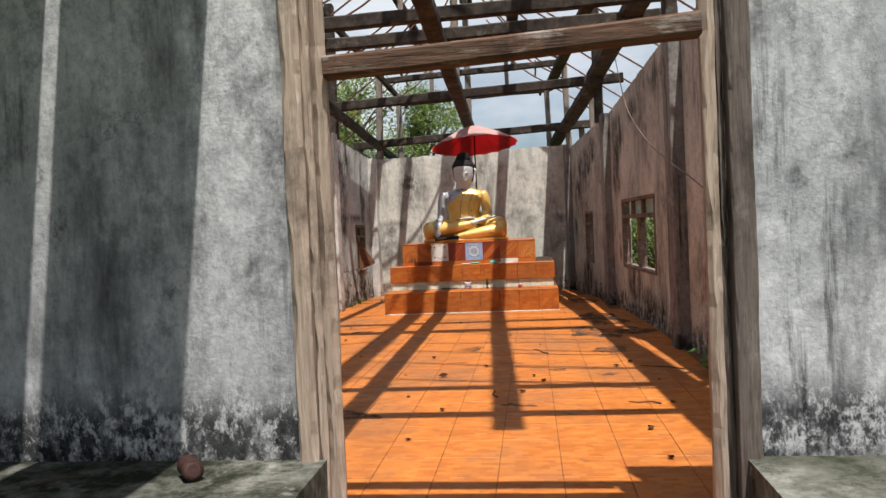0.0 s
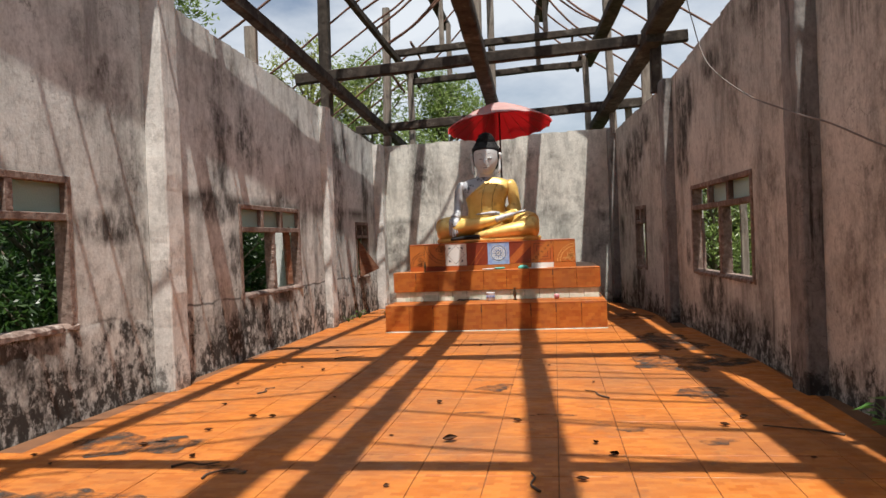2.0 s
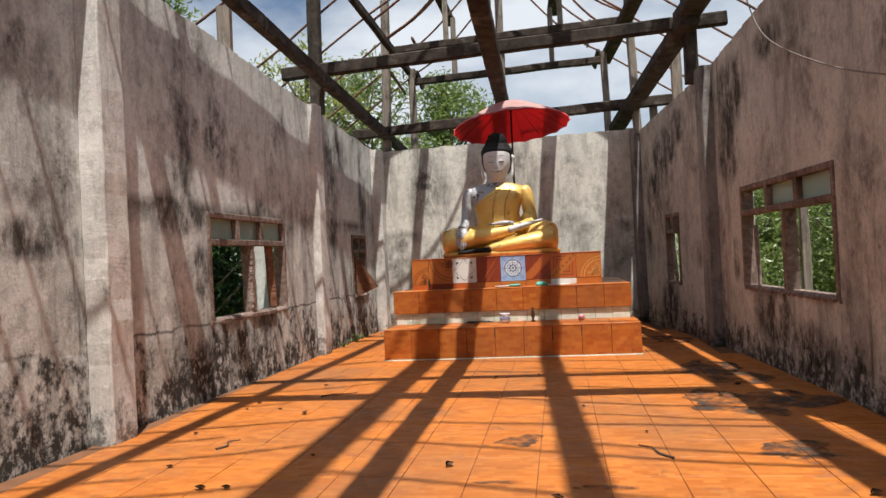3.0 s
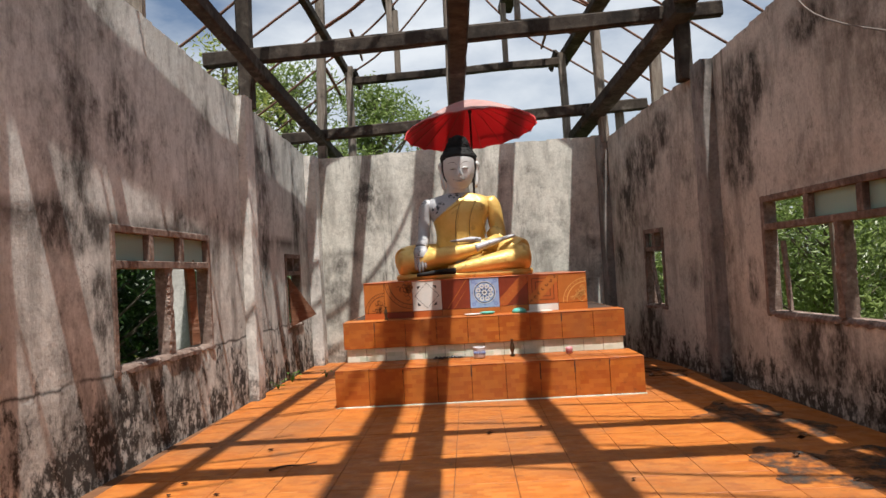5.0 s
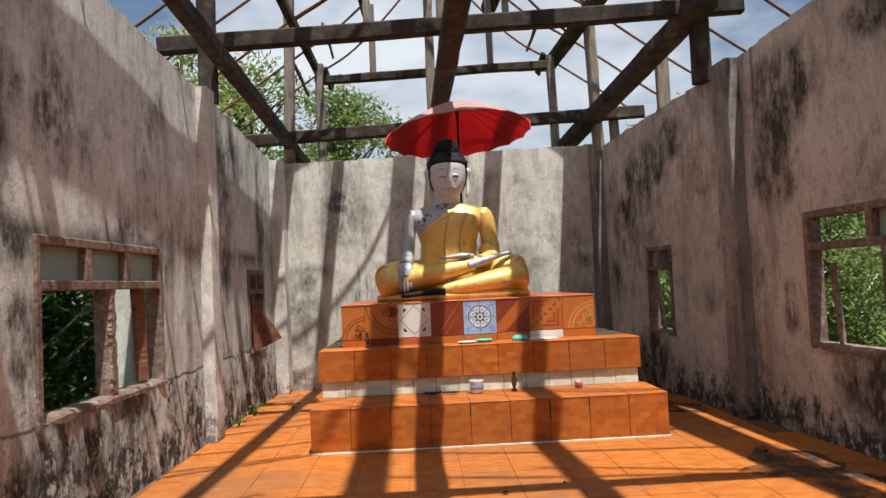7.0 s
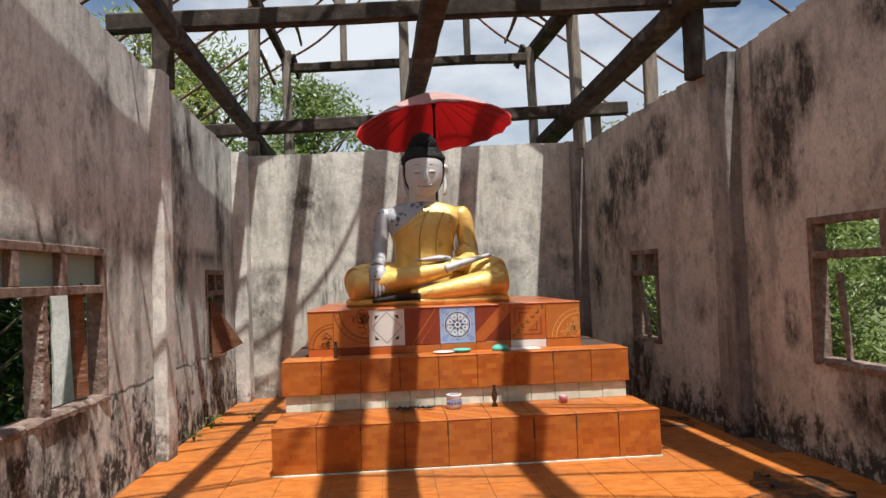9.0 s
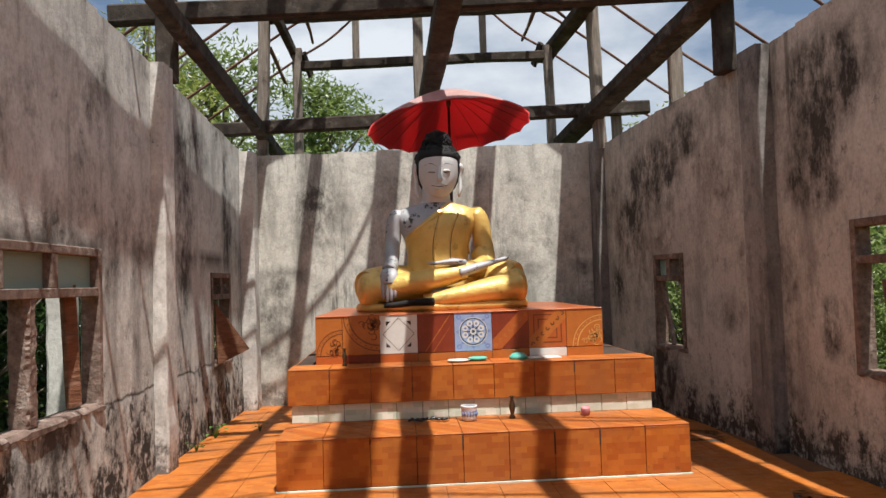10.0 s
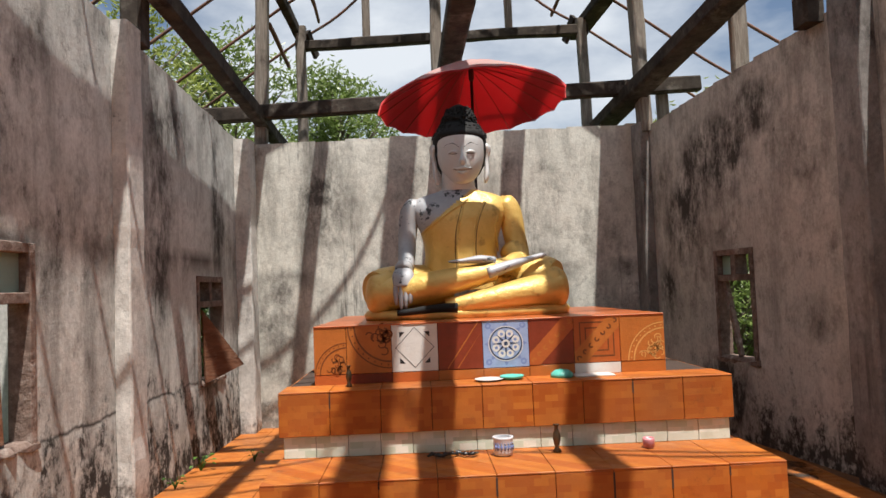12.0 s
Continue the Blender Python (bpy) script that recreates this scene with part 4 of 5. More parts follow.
limb(smooth_line([(0.84, -0.26, 0.24), (0.5, -0.42, 0.21), (0.1, -0.48, 0.15), (-0.22, -0.48, 0.11)]), [0.20 - 0.12 * k / 18 for k in range(19)], 20, 0.85, sb, G)
limb(smooth_line([(0.17, -0.47, 0.40), (0.40, -0.45, 0.47), (0.58, -0.38, 0.52), (0.74, -0.33, 0.56)]), [0.088, 0.085, 0.08, 0.075, 0.07, 0.066, 0.062, 0.06, 0.056, 0.05, 0.046, 0.042, 0.038, 0.036, 0.036, 0.035, 0.034, 0.03, 0.018], 14, 0.75, sb, S)
limb(smooth_line([(-0.12, -0.55, 0.10), (-0.32, -0.56, 0.10), (-0.52, -0.54, 0.08), (-0.66, -0.52, 0.07)]), [0.065 - 0.03 * k / 18 for k in range(19)], 12, 0.7, sb, K)
# bare arm reaching over the shin
limb(smooth_line([(-0.42, 0.05, 1.13), (-0.52, 0.03, 1.02), (-0.555, 0.0, 0.78), (-0.565, -0.14, 0.58), (-0.575, -0.34, 0.48)]), [min(0.055 + 0.02 * k, 0.112 - 0.042 * k / 24) for k in range(25)], 18, 1.0, sb, S)
limb([(-0.59, -0.31, 0.50), (-0.595, -0.34, 0.475), (-0.60, -0.37, 0.45)], [0.076, 0.084, 0.076], 18, 1.0, sb, S)
limb(smooth_line([(-0.60, -0.36, 0.46), (-0.60, -0.46, 0.40), (-0.60, -0.50, 0.30)]), [0.075, 0.085, 0.09, 0.095, 0.098, 0.1, 0.1, 0.1, 0.098, 0.096, 0.094, 0.09, 0.085], 16, 0.5, sb, S, up=(0, 1, 0.02))
for k, (dx, ln) in enumerate(((-0.07, 0.17), (-0.025, 0.21), (0.02, 0.20), (0.062, 0.16))):
    limb(smooth_line([(-0.60 + dx, -0.50, 0.31), (-0.60 + dx, -0.52, 0.31 - ln * 0.5), (-0.60 + dx * 0.95, -0.52, 0.31 - ln)]), [0.024, 0.024, 0.024, 0.024, 0.023, 0.023, 0.022, 0.022, 0.021, 0.02, 0.018, 0.014, 0.006], 8, 1.0, sb, S)
limb([(-0.52, -0.47, 0.36), (-0.485, -0.50, 0.28), (-0.48, -0.50, 0.20)], [0.026, 0.024, 0.01], 8, 1.0, sb, S)
# sleeved arm and the hand in the lap
limb(smooth_line([(0.36, 0.05, 1.13), (0.46, 0.03, 1.02), (0.50, 0.02, 0.78), (0.52, -0.06, 0.56), (0.40, -0.28, 0.46), (0.22, -0.36, 0.45)]), [min(0.06 + 0.02 * k, 0.125 - 0.035 * k / 30) for k in range(31)], 18, 1.0, sb, G)
limb(smooth_line([(0.24, -0.42, 0.52), (0.1, -0.47, 0.53), (-0.06, -0.48, 0.52), (-0.18, -0.47, 0.52)]), [0.06, 0.06, 0.062, 0.064, 0.066, 0.066, 0.064, 0.06, 0.055, 0.05, 0.045, 0.04, 0.037, 0.034, 0.03, 0.027, 0.023, 0.018, 0.01], 12, 0.6, sb, S)
limb(smooth_line([(0.47, 0.0, 0.64), (0.52, -0.10, 0.52), (0.48, -0.18, 0.43), (0.36, -0.3, 0.40)]), [0.13 - 0.05 * k / 18 for k in range(19)], 14, 1.0, sb, G)


def torso_front(x, z):
    """y of the chest's front at x, z."""
    for (za, ra, da, oa), (zb, rb, db, ob_) in zip(TORSO, TORSO[1:]):
        if za <= z <= zb:
            t = (z - za) / (zb - za)
            rx, ry, oy = ra + (rb - ra) * t, da + (db - da) * t, oa + (ob_ - oa) * t
            return oy - ry * max(0.0, 1 - abs((x + 0.03) / rx) ** 2.4) ** (1 / 2.4)
    return 0.0


# hem of the robe and the folded sash over the shoulder
for line, r, mi in (
    ([(-0.40, 0.82), (-0.25, 0.93), (-0.1, 1.03), (0.02, 1.10)], 0.014, G),
    ([(-0.09, 0.45), (-0.10, 0.65), (-0.08, 0.85), (-0.02, 1.06)], 0.0042, L),
    ([(0.11, 0.48), (0.10, 0.65), (0.12, 0.85), (0.17, 1.0), (0.22, 1.10)], 0.0042, L),
    ([(-0.07, 0.45), (-0.08, 0.65), (-0.06, 0.85), (0.0, 1.06)], 0.009, G),
    ([(0.09, 0.48), (0.08, 0.65), (0.10, 0.85), (0.15, 1.0), (0.20, 1.10)], 0.009, G),
    ([(0.34, 0.62), (0.32, 0.72), (0.30, 0.85), (0.33, 0.96)], 0.010, G),
):
    pts = smooth_line([(x, 0, z) for x, z in line], 5)
    pts = [Vector((p.x, torso_front(p.x, p.z) - 0.002, p.z)) for p in pts]
    limb(pts, [r] * len(pts), 6, 1.0, sb, mi, up=(0, 1, 0.01))


# head
def face_paint(c):
    hairline = 1.755 - 0.30 * max(0, abs(c.x) - 0.12)
    return K if c.z > hairline or c.y > -0.02 - 0.25 * max(0, c.z - 1.55) and c.z > 1.42 else F


rings(sb, fine([(1.285, 0.03, 0.04, 0, -0.10), (1.31, 0.10, 0.11, 0, -0.06), (1.38, 0.165, 0.19, 0, -0.01), (1.48, 0.215, 0.235, 0, 0.01), (1.60, 0.240, 0.255, 0, 0.02), (1.72, 0.240, 0.255, 0, 0.02), (1.80, 0.215, 0.23, 0, 0.03), (1.87, 0.15, 0.165, 0, 0.04), (1.90, 0.06, 0.07, 0, 0.04)], 5), F, 44, face_paint)
rings(sb, fine([(1.40, 0.19, 0.15, 0, 0.10), (1.52, 0.252, 0.19, 0, 0.07), (1.62, 0.270, 0.225, 0, 0.055), (1.70, 0.268, 0.25, 0, 0.06), (1.765, 0.262, 0.282, 0, 0.042), (1.82, 0.238, 0.25, 0, 0.045), (1.87, 0.20, 0.21, 0, 0.05), (1.90, 0.175, 0.18, 0, 0.05), (1.96, 0.160, 0.165, 0, 0.05), (2.02, 0.132, 0.14, 0, 0.05), (2.07, 0.085, 0.09, 0, 0.05), (2.10, 0.03, 0.03, 0, 0.05)]), K, 32)
rnd = random.Random(4)
for k in range(420):
    a, h = rnd.uniform(0, 2 * math.pi), rnd.uniform(1.76, 2.06)
    rr = 0.262 - 0.62 * max(0, h - 1.775) if h < 1.90 else (0.172 if h < 1.95 else 0.172 - 0.55 * (h - 1.95))
    p = Vector((rr * math.cos(a), 0.048 + rr * 1.04 * math.sin(a), h))
    limb([p - Vector((0, 0, 0.012)), p, p + Vector((0, 0, 0.014))], [0.008, 0.016, 0.004], 6, 1.0, sb, K)
for sx in (-1, 1):
    limb(smooth_line([(sx * 0.235, 0.04, 1.69), (sx * 0.268, 0.03, 1.64), (sx * 0.258, 0.02, 1.52), (sx * 0.255, 0.0, 1.40), (sx * 0.235, -0.01, 1.30)]), [0.018, 0.028, 0.036, 0.04, 0.042, 0.042, 0.04, 0.036, 0.032, 0.028, 0.025, 0.023, 0.022, 0.022, 0.022, 0.022, 0.023, 0.024, 0.025, 0.025, 0.025, 0.024, 0.022, 0.018, 0.01], 10, 1.5, sb, F, up=(0, 1, 0))
    limb(smooth_line([(sx * 0.025, -0.232, 1.625), (sx * 0.085, -0.219, 1.665), (sx * 0.145, -0.182, 1.655), (sx * 0.18, -0.145, 1.63)]), [0.004] * 19, 6, 1.0, sb, K)
    limb(smooth_line([(sx * 0.04, -0.224, 1.572), (sx * 0.085, -0.212, 1.583), (sx * 0.135, -0.184, 1.572)]), [0.004, 0.010, 0.014, 0.016, 0.017, 0.018, 0.018, 0.018, 0.017, 0.016, 0.013, 0.009, 0.004], 8, 1.0, sb, F)
    limb(smooth_line([(sx * 0.045, -0.234, 1.563), (sx * 0.085, -0.229, 1.558), (sx * 0.125, -0.205, 1.566)]), [0.003] * 13, 5, 1.0, sb, K)
limb(smooth_line([(0, -0.228, 1.64), (0, -0.255, 1.56), (0, -0.285, 1.485), (0, -0.26, 1.462)]), [0.012, 0.013, 0.014, 0.015, 0.016, 0.017, 0.019, 0.021, 0.023, 0.025, 0.028, 0.031, 0.034, 0.036, 0.036, 0.035, 0.032, 0.026, 0.015], 10, 1.0, sb, F, up=(1, 0, 0))
limb(smooth_line([(-0.085, -0.222, 1.425), (-0.04, -0.252, 1.41), (0, -0.258, 1.415), (0.04, -0.252, 1.41), (0.085, -0.222, 1.425)]), [0.004 + 0.012 * math.sin(math.pi * k / 24) for k in range(25)], 8, 1.0, sb, F)
limb(smooth_line([(-0.06, -0.236, 1.385), (0, -0.254, 1.372), (0.06, -0.236, 1.385)]), [0.004 + 0.013 * math.sin(math.pi * k / 12) for k in range(13)], 8, 1.0, sb, F)
limb(smooth_line([(-0.09, -0.228, 1.412), (0, -0.266, 1.394), (0.09, -0.228, 1.412)]), [0.003] * 13, 5, 1.0, sb, K)
statue = part("seated_statue", sb, [M_GOLD, M_SILVER, M_HAIR, M_FACE, M_LINE], m=pose(-0.22, 17.02, 1.435))
tagged(statue, "seated statue in gold robe with silver skin and black hair", "statue")

# ---- parasol ----
M_RED = plain("red_cloth", (0.40, 0.025, 0.04), 0.75, 0, 0.25, 3.0, 0.2)
nt_r = M_RED.node_tree
tr_r = nt_r.nodes.new("ShaderNodeBsdfTranslucent")
tr_r.inputs["Color"].default_value = (0.56, 0.07, 0.085, 1)
mx_r = nt_r.nodes.new("ShaderNodeMixShader")
mx_r.inputs[0].default_value = 0.5
nt_r.links.new(nt_r.nodes["Principled BSDF"].outputs[0], mx_r.inputs[1])
nt_r.links.new(tr_r.outputs[0], mx_r.inputs[2])
nt_r.links.new(mx_r.outputs[0], nt_r.nodes["Material Output"].inputs["Surface"])
M_FADED = plain("faded_cloth", (0.80, 0.56, 0.52), 0.8, 0, 0.25, 4.0, 0.2)
ntf = M_FADED.node_tree
trf = ntf.nodes.new("ShaderNodeBsdfTranslucent")
trf.inputs["Color"].default_value = (0.85, 0.12, 0.12, 1)
mxf = ntf.nodes.new("ShaderNodeMixShader")
mxf.inputs[0].default_value = 0.5
ntf.links.new(ntf.nodes["Principled BSDF"].outputs[0], mxf.inputs[1])
ntf.links.new(trf.outputs[0], mxf.inputs[2])
ntf.links.new(mxf.outputs[0], ntf.nodes["Material Output"].inputs["Surface"])
M_POLE = plain("dark_pole", (0.05, 0.03, 0.025), 0.6, 0, 0.3)
UMB = Vector((0.0, 18.0, 3.74))
par = empty("parasol", Matrix.Translation((UMB.x, UMB.y, 1.435)), "large red cloth parasol with a faded top over the statue", "parasol")
U_M = pose(0, 0, UMB.z - 1.435, -6.5, -3.6, 0)
N_RIB = 18


def canopy(r, rise, z, sag, mi):
    bm = bmesh.new()
    rows = []
    seg = N_RIB * 4
    for k in range(9):
        t = k / 8
        row = []
        for i in range(seg):
            a = 2 * math.pi * i / seg
            w = abs(math.sin(N_RIB / 2 * a))
            rad = r * t * (1 - 0.02 * w * t)
            row.append(bm.verts.new((rad * math.cos(a), rad * math.sin(a), z + rise * (1 - t ** 1.35) + sag * w * t)))
        rows.append(row)
    for p, q in zip(rows, rows[1:]):
        for i in range(seg):
            f = bm.faces.new((p[i], q[i], q[(i + 1) % seg], p[(i + 1) % seg]))
            f.smooth = True
    bmesh.ops.remove_doubles(bm, verts=bm.verts, dist=1e-5)
    bm.normal_update()
    return bm


part("canopy", canopy(1.06, 0.50, 0.0, 0.02, 0), M_RED, par, m=U_M)
part("faded_cover", canopy(1.072, 0.515, 0.014, 0.02, 0), M_FADED, par, "sun-faded pinkish outer cloth", m=U_M)
for k in range(N_RIB):
    a = 2 * math.pi * k / N_RIB
    part("rib", limb([(1.05 * t * math.cos(a), 1.05 * t * math.sin(a), 0.50 * (1 - t ** 1.35) - 0.004) for t in (0.03, 0.2, 0.4, 0.6, 0.8, 1.0)], [0.0045] * 6, 5), M_OX, par, m=U_M)
part("pole", limb([(0, 0, 0), (0, 0, 1.3), (0, 0, 2.79)], [0.022, 0.02, 0.016], 10), M_POLE, par)
part("hub", limb([(0, 0, 2.60), (0, 0, 2.63), (0, 0, 2.73), (0, 0, 2.76)], [0.02, 0.03, 0.03, 0.022], 12), M_POLE, par)

# ---- roof timbers ----
roof = empty("roof_frame", Matrix.Translation((0, 12, 4.5)), "bare blackened timber roof frame with its covering gone", "roof frame")
RI = Matrix.Translation((0, -12, -4.5))


def rpart(name, a, b, w, h, mat=None, seed=0, rough=0.006):
    return part(name, spar(a, b, w, h, rough=rough, seed=seed), mat or M_BEAM, roof, m=RI)


# ties nearer than y 16 are unseen, placed for the floor's shadow bands
for y, zl, zr, e0, e1 in ((16.1, 4.58, 4.84, -3.6, 3.4), (19.5, 4.10, 4.34, -3.4, 3.2), (10.6, 4.85, 4.95, -3.6, 3.7), (11.76, 4.85, 4.95, -3.6, 3.7), (5.05, 4.85, 4.95, -3.7, 3.8), (6.2, 4.85, 4.95, -3.7, 3.8)):
    rpart("tie_beam", (e0, y, zl), (e1, y, zr), 0.16, 0.2, seed=int(y * 7))
rpart("side_beam", (-3.3, 3.7, 5.5), (-2.62, 21.6, 3.86), 0.16, 0.2, seed=21)
rpart("side_beam", (2.80, 15.7, 4.78), (1.99, 21.0, 3.90), 0.30, 0.2, seed=22)
rpart("side_beam", (3.42, 3.7, 5.3), (2.80, 16.1, 4.90), 0.34, 0.2, seed=25)
rpart("wall_plate", (-3.66, 3.7, 4.6), (-3.22, 21.6, 3.8), 0.1, 0.14, seed=24)
rpart("centre_beam", (0.12, 3.7, 5.0), (-0.24, 20.4, 4.40), 0.26, 0.2, seed=23)
# posts standing on the pilasters and on the tie beams
rpart("wall_post", (-3.04, 16.1, 3.9), (-3.02, 16.1, 6.9), 0.24, 0.18, M_BEAM, 31)
rpart("wall_post", (2.86, 16.1, 3.9), (2.84, 16.1, 6.9), 0.24, 0.18, M_BEAM, 32)
rpart("wall_post", (-2.72, 19.66, 3.6), (-2.62, 19.66, 6.9), 0.2, 0.16, M_POST, 33)
rpart("wall_post", (2.38, 19.34, 3.66), (2.30, 19.34, 6.9), 0.27, 0.14, M_POST, 34)
rpart("wall_post", (-3.25, 10.2, 4.2), (-3.2, 10.2, 7.2), 0.24, 0.18, M_BEAM, 35)
rpart("wall_post", (3.3, 10.2, 4.2), (3.2, 10.2, 7.2), 0.24, 0.18, M_BEAM, 36)
rpart("gable_post", (-2.30, 20.55, 3.2), (-2.28, 20.55, 5.65), 0.16, 0.14, M_POST, 37)
rpart("gable_post", (1.92, 20.55, 3.2), (1.88, 20.55, 5.65), 0.16, 0.14, M_POST, 38)
rpart("king_post", (-0.30, 20.5, 4.4), (-0.28, 20.5, 8.3), 0.2, 0.16, M_POST, 39)
rpart("king_post", (-0.22, 16.25, 4.75), (-0.2, 16.25, 8.4), 0.18, 0.16, M_POST, 40)
rpart("eave_post", (-3.25, 13.2, 4.0), (-3.25, 13.2, 4.72), 0.17, 0.12, M_POST, 41)
rpart("eave_post", (2.86, 17.5, 3.7), (2.86, 17.5, 4.9), 0.17, 0.12, M_POST, 42)
rpart("eave_post", (2.74, 19.66, 3.6), (2.74, 19.66, 4.3), 0.15, 0.12, M_POST, 43)
# collars
rpart("collar_beam", (-2.36, 20.55, 5.36), (1.98, 20.55, 5.50), 0.14, 0.15, M_BEAM, 44)
rpart("collar_beam", (-2.7, 19.66, 5.84), (2.4, 19.66, 6.02), 0.14, 0.16, M_BEAM, 45)
rpart("collar_beam", (-2.95, 16.2, 6.45), (2.8, 16.2, 6.6), 0.14, 0.16, M_BEAM, 46)
rpart("collar_beam", (-3.1, 10.2, 6.6), (3.1, 10.2, 6.75), 0.14, 0.16, M_BEAM, 47)
for x, y, z0, z1 in ((-1.32, 20.55, 5.40, 6.7), (0.80, 20.55, 5.45, 6.7), (-1.35, 19.66, 5.86, 7.2), (1.0, 19.66, 5.95, 7.2), (-1.4, 16.2, 6.5, 7.9), (1.1, 16.2, 6.5, 7.9)):
    rpart("strut", (x, y, z0), (x, y, z1), 0.11, 0.1, M_POST, int(x * 10 + y * 3))
# purlins, their near ends and widths set for the shadow bands they cast
for x0, z0, x1, z1, w in ((-2.32, 5.55, -3.12, 7.1, 0.11), (1.95, 5.62, 3.95, 7.2, 0.26), (-1.43, 6.8, -1.9, 7.9, 0.18), (0.88, 6.8, 1.98, 7.9, 0.28), (-0.30, 8.3, 0.02, 9.2, 0.36)):
    rpart("purlin", (x0, 21.2, z0), (x1, 3.6, z1), w, 0.15, M_BEAM, int(x0 * 10))


def rafter(side, y, cut, seed):
    """A thin bowed batten from the purlin down over the wall to the eave."""
    rnd = random.Random(seed)
    back = 21.2 - y
    x0, z0 = (1.95 + back * 0.108, 5.62 + back * 0.09) if side > 0 else (2.32 + back * 0.045, 5.55 + back * 0.088)
    line = [(-1.75, 1.62), (-1.1, 0.92), (-0.55, 0.42), (0.0, 0.08), (0.7, -0.42), (1.4, -0.90), (2.1, -1.36), (2.7, -1.72)]
    pts = smooth_line([(side * (x0 + x), y + rnd.uniform(-0.03, 0.03), z0 + z + rnd.uniform(-0.025, 0.025)) for x, z in line], 4)
    n = max(10, int(len(pts) * cut))
    return limb(pts[:n], [0.024] * n, 5, 0.9)


for side, y, cut in ((-1, 4.9, 1.0), (-1, 6.7, 0.9), (-1, 7.9, 1.0), (-1, 9.4, 0.8), (-1, 11.0, 1.0), (1, 5.3, 1.0), (1, 6.4, 0.9), (1, 7.6, 1.0), (1, 8.7, 1.0), (1, 10.1, 0.9), (1, 11.4, 1.0), (-1, 12.4, 0.7), (-1, 14.6, 1.0), (-1, 16.5, 1.0), (-1, 17.6, 0.8), (-1, 18.8, 1.0), (-1, 19.9, 1.0), (-1, 21.0, 1.0), (1, 13.2, 0.8), (1, 15.2, 1.0), (1, 16.6, 1.0), (1, 17.7, 1.0), (1, 18.9, 1.0), (1, 20.0, 0.9), (1, 21.0, 1.0)):
    part("rafter", rafter(side, y, cut, int(y * 10) + (50 if side > 0 else 0)), M_RAFTER, roof, m=RI)
rr_ = random.Random(31)
for k in range(17):
    y = 4.6 + 0.95 * k
    for side in (-1, 1):
        if rr_.random() < 0.22:
            continue
        back = 21.2 - y
        x1, z1 = (1.95 + back * 0.108, 5.62 + back * 0.09) if side > 0 else (2.32 + back * 0.045, 5.55 + back * 0.088)
        lean = rr_.uniform(-0.25, 0.25)
        pts = smooth_line([(-0.2, y + lean, 8.35 + back * 0.05), (side * x1 * 0.35, y + lean * 0.6 + rr_.uniform(-0.08, 0.08), z1 + (8.35 + back * 0.05 - z1) * 0.56), (side * x1 * 0.7, y + rr_.uniform(-0.08, 0.08), z1 + (8.35 + back * 0.05 - z1) * 0.22), (side * x1, y - lean * 0.5, z1 + 0.08)], 4)
        part("rafter", limb(pts, [0.027] * len(pts), 5, 0.9), M_RAFTER, roof, m=RI)
for side, z, x, y0, y1 in ((-1, 6.0, 1.95, 19.8, 21.3), (-1, 5.3, 2.45, 19.8, 21.3), (1, 6.0, 1.75, 19.8, 21.3)):
    rpart("batten", (side * x - 0.15, y0, z + 0.12), (side * x - 0.15, y1, z), 0.05, 0.05, M_RAFTER, int(z * 10), 0.01)
for side, y, z, x in ((1, 20.62, 5.72, 1.8), (-1, 20.62, 5.6, 2.2)):
    rpart("broken_board", (side * x, y, z), (side * (x - 0.1), y + 0.25, z - 0.3), 0.06, 0.14, M_BEAM, int(y * 3), 0.01)

# hanging wire
M_WIRE = plain("grey_wire", (0.18, 0.15, 0.13), 0.6, 0, 0.2)
wire_pts = smooth_line([(2.95, 13.6, 4.72), (2.98, 13.4, 4.35), (3.04, 12.85, 3.65), (3.1, 11.3, 2.95), (3.16, 9.95, 2.52), (3.22, 9.2, 2.3), (3.34, 8.5, 2.02), (3.42, 7.95, 1.86), (3.46, 7.7, 1.84)])
tagged(part("hanging_wire", limb(wire_pts, [0.008] * len(wire_pts), 6), M_WIRE), "loose grey electric wire hanging along the plaster wall", "wire")

# ---- outside: trees, shrubs ----
M_LEAF_A = foliage("leaf_green", (0.09, 0.14, 0.03), (0.22, 0.28, 0.085))
M_LEAF_B = foliage("leaf_yellow_green", (0.15, 0.19, 0.035), (0.30, 0.33, 0.09))
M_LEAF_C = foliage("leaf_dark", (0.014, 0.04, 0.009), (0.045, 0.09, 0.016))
M_BARK = plain("bark", (0.20, 0.16, 0.12), 0.95, 0, 0.4, 6.0, 0.8)


def leaves(centres, per, spread, size, seed):
    """Many small bent leaves round the clump centres."""
    rnd = random.Random(seed)
    verts, faces = [], []
    for c, r in centres:
        for _ in range(int(per * r * r)):
            d = Vector((rnd.gauss(0, 1), rnd.gauss(0, 1), rnd.gauss(0, 0.8))).normalized() * r * rnd.uniform(0.45, 1.08) * spread
            p = Vector(c) + d
            a = Vector((rnd.uniform(-1, 1), rnd.uniform(-1, 1), rnd.uniform(-0.9, 0.3))).normalized()
            b = a.cross(Vector((rnd.uniform(-1, 1), rnd.uniform(-1, 1), 1.2))).normalized()
            ln, wd = size * rnd.uniform(0.7, 1.4), size * rnd.uniform(0.28, 0.45)
            up = a.cross(b) * wd * 0.4
            n = len(verts)
            verts += [p - a * ln * 0.5, p + b * wd * 0.5 + up, p + a * ln * 0.5, p - b * wd * 0.5 + up]
            faces += [(n, n + 1, n + 2), (n, n + 2, n + 3)]
    me = bpy.data.meshes.new("crown")
    me.from_pydata([tuple(v) for v in verts], [], faces)
    return me


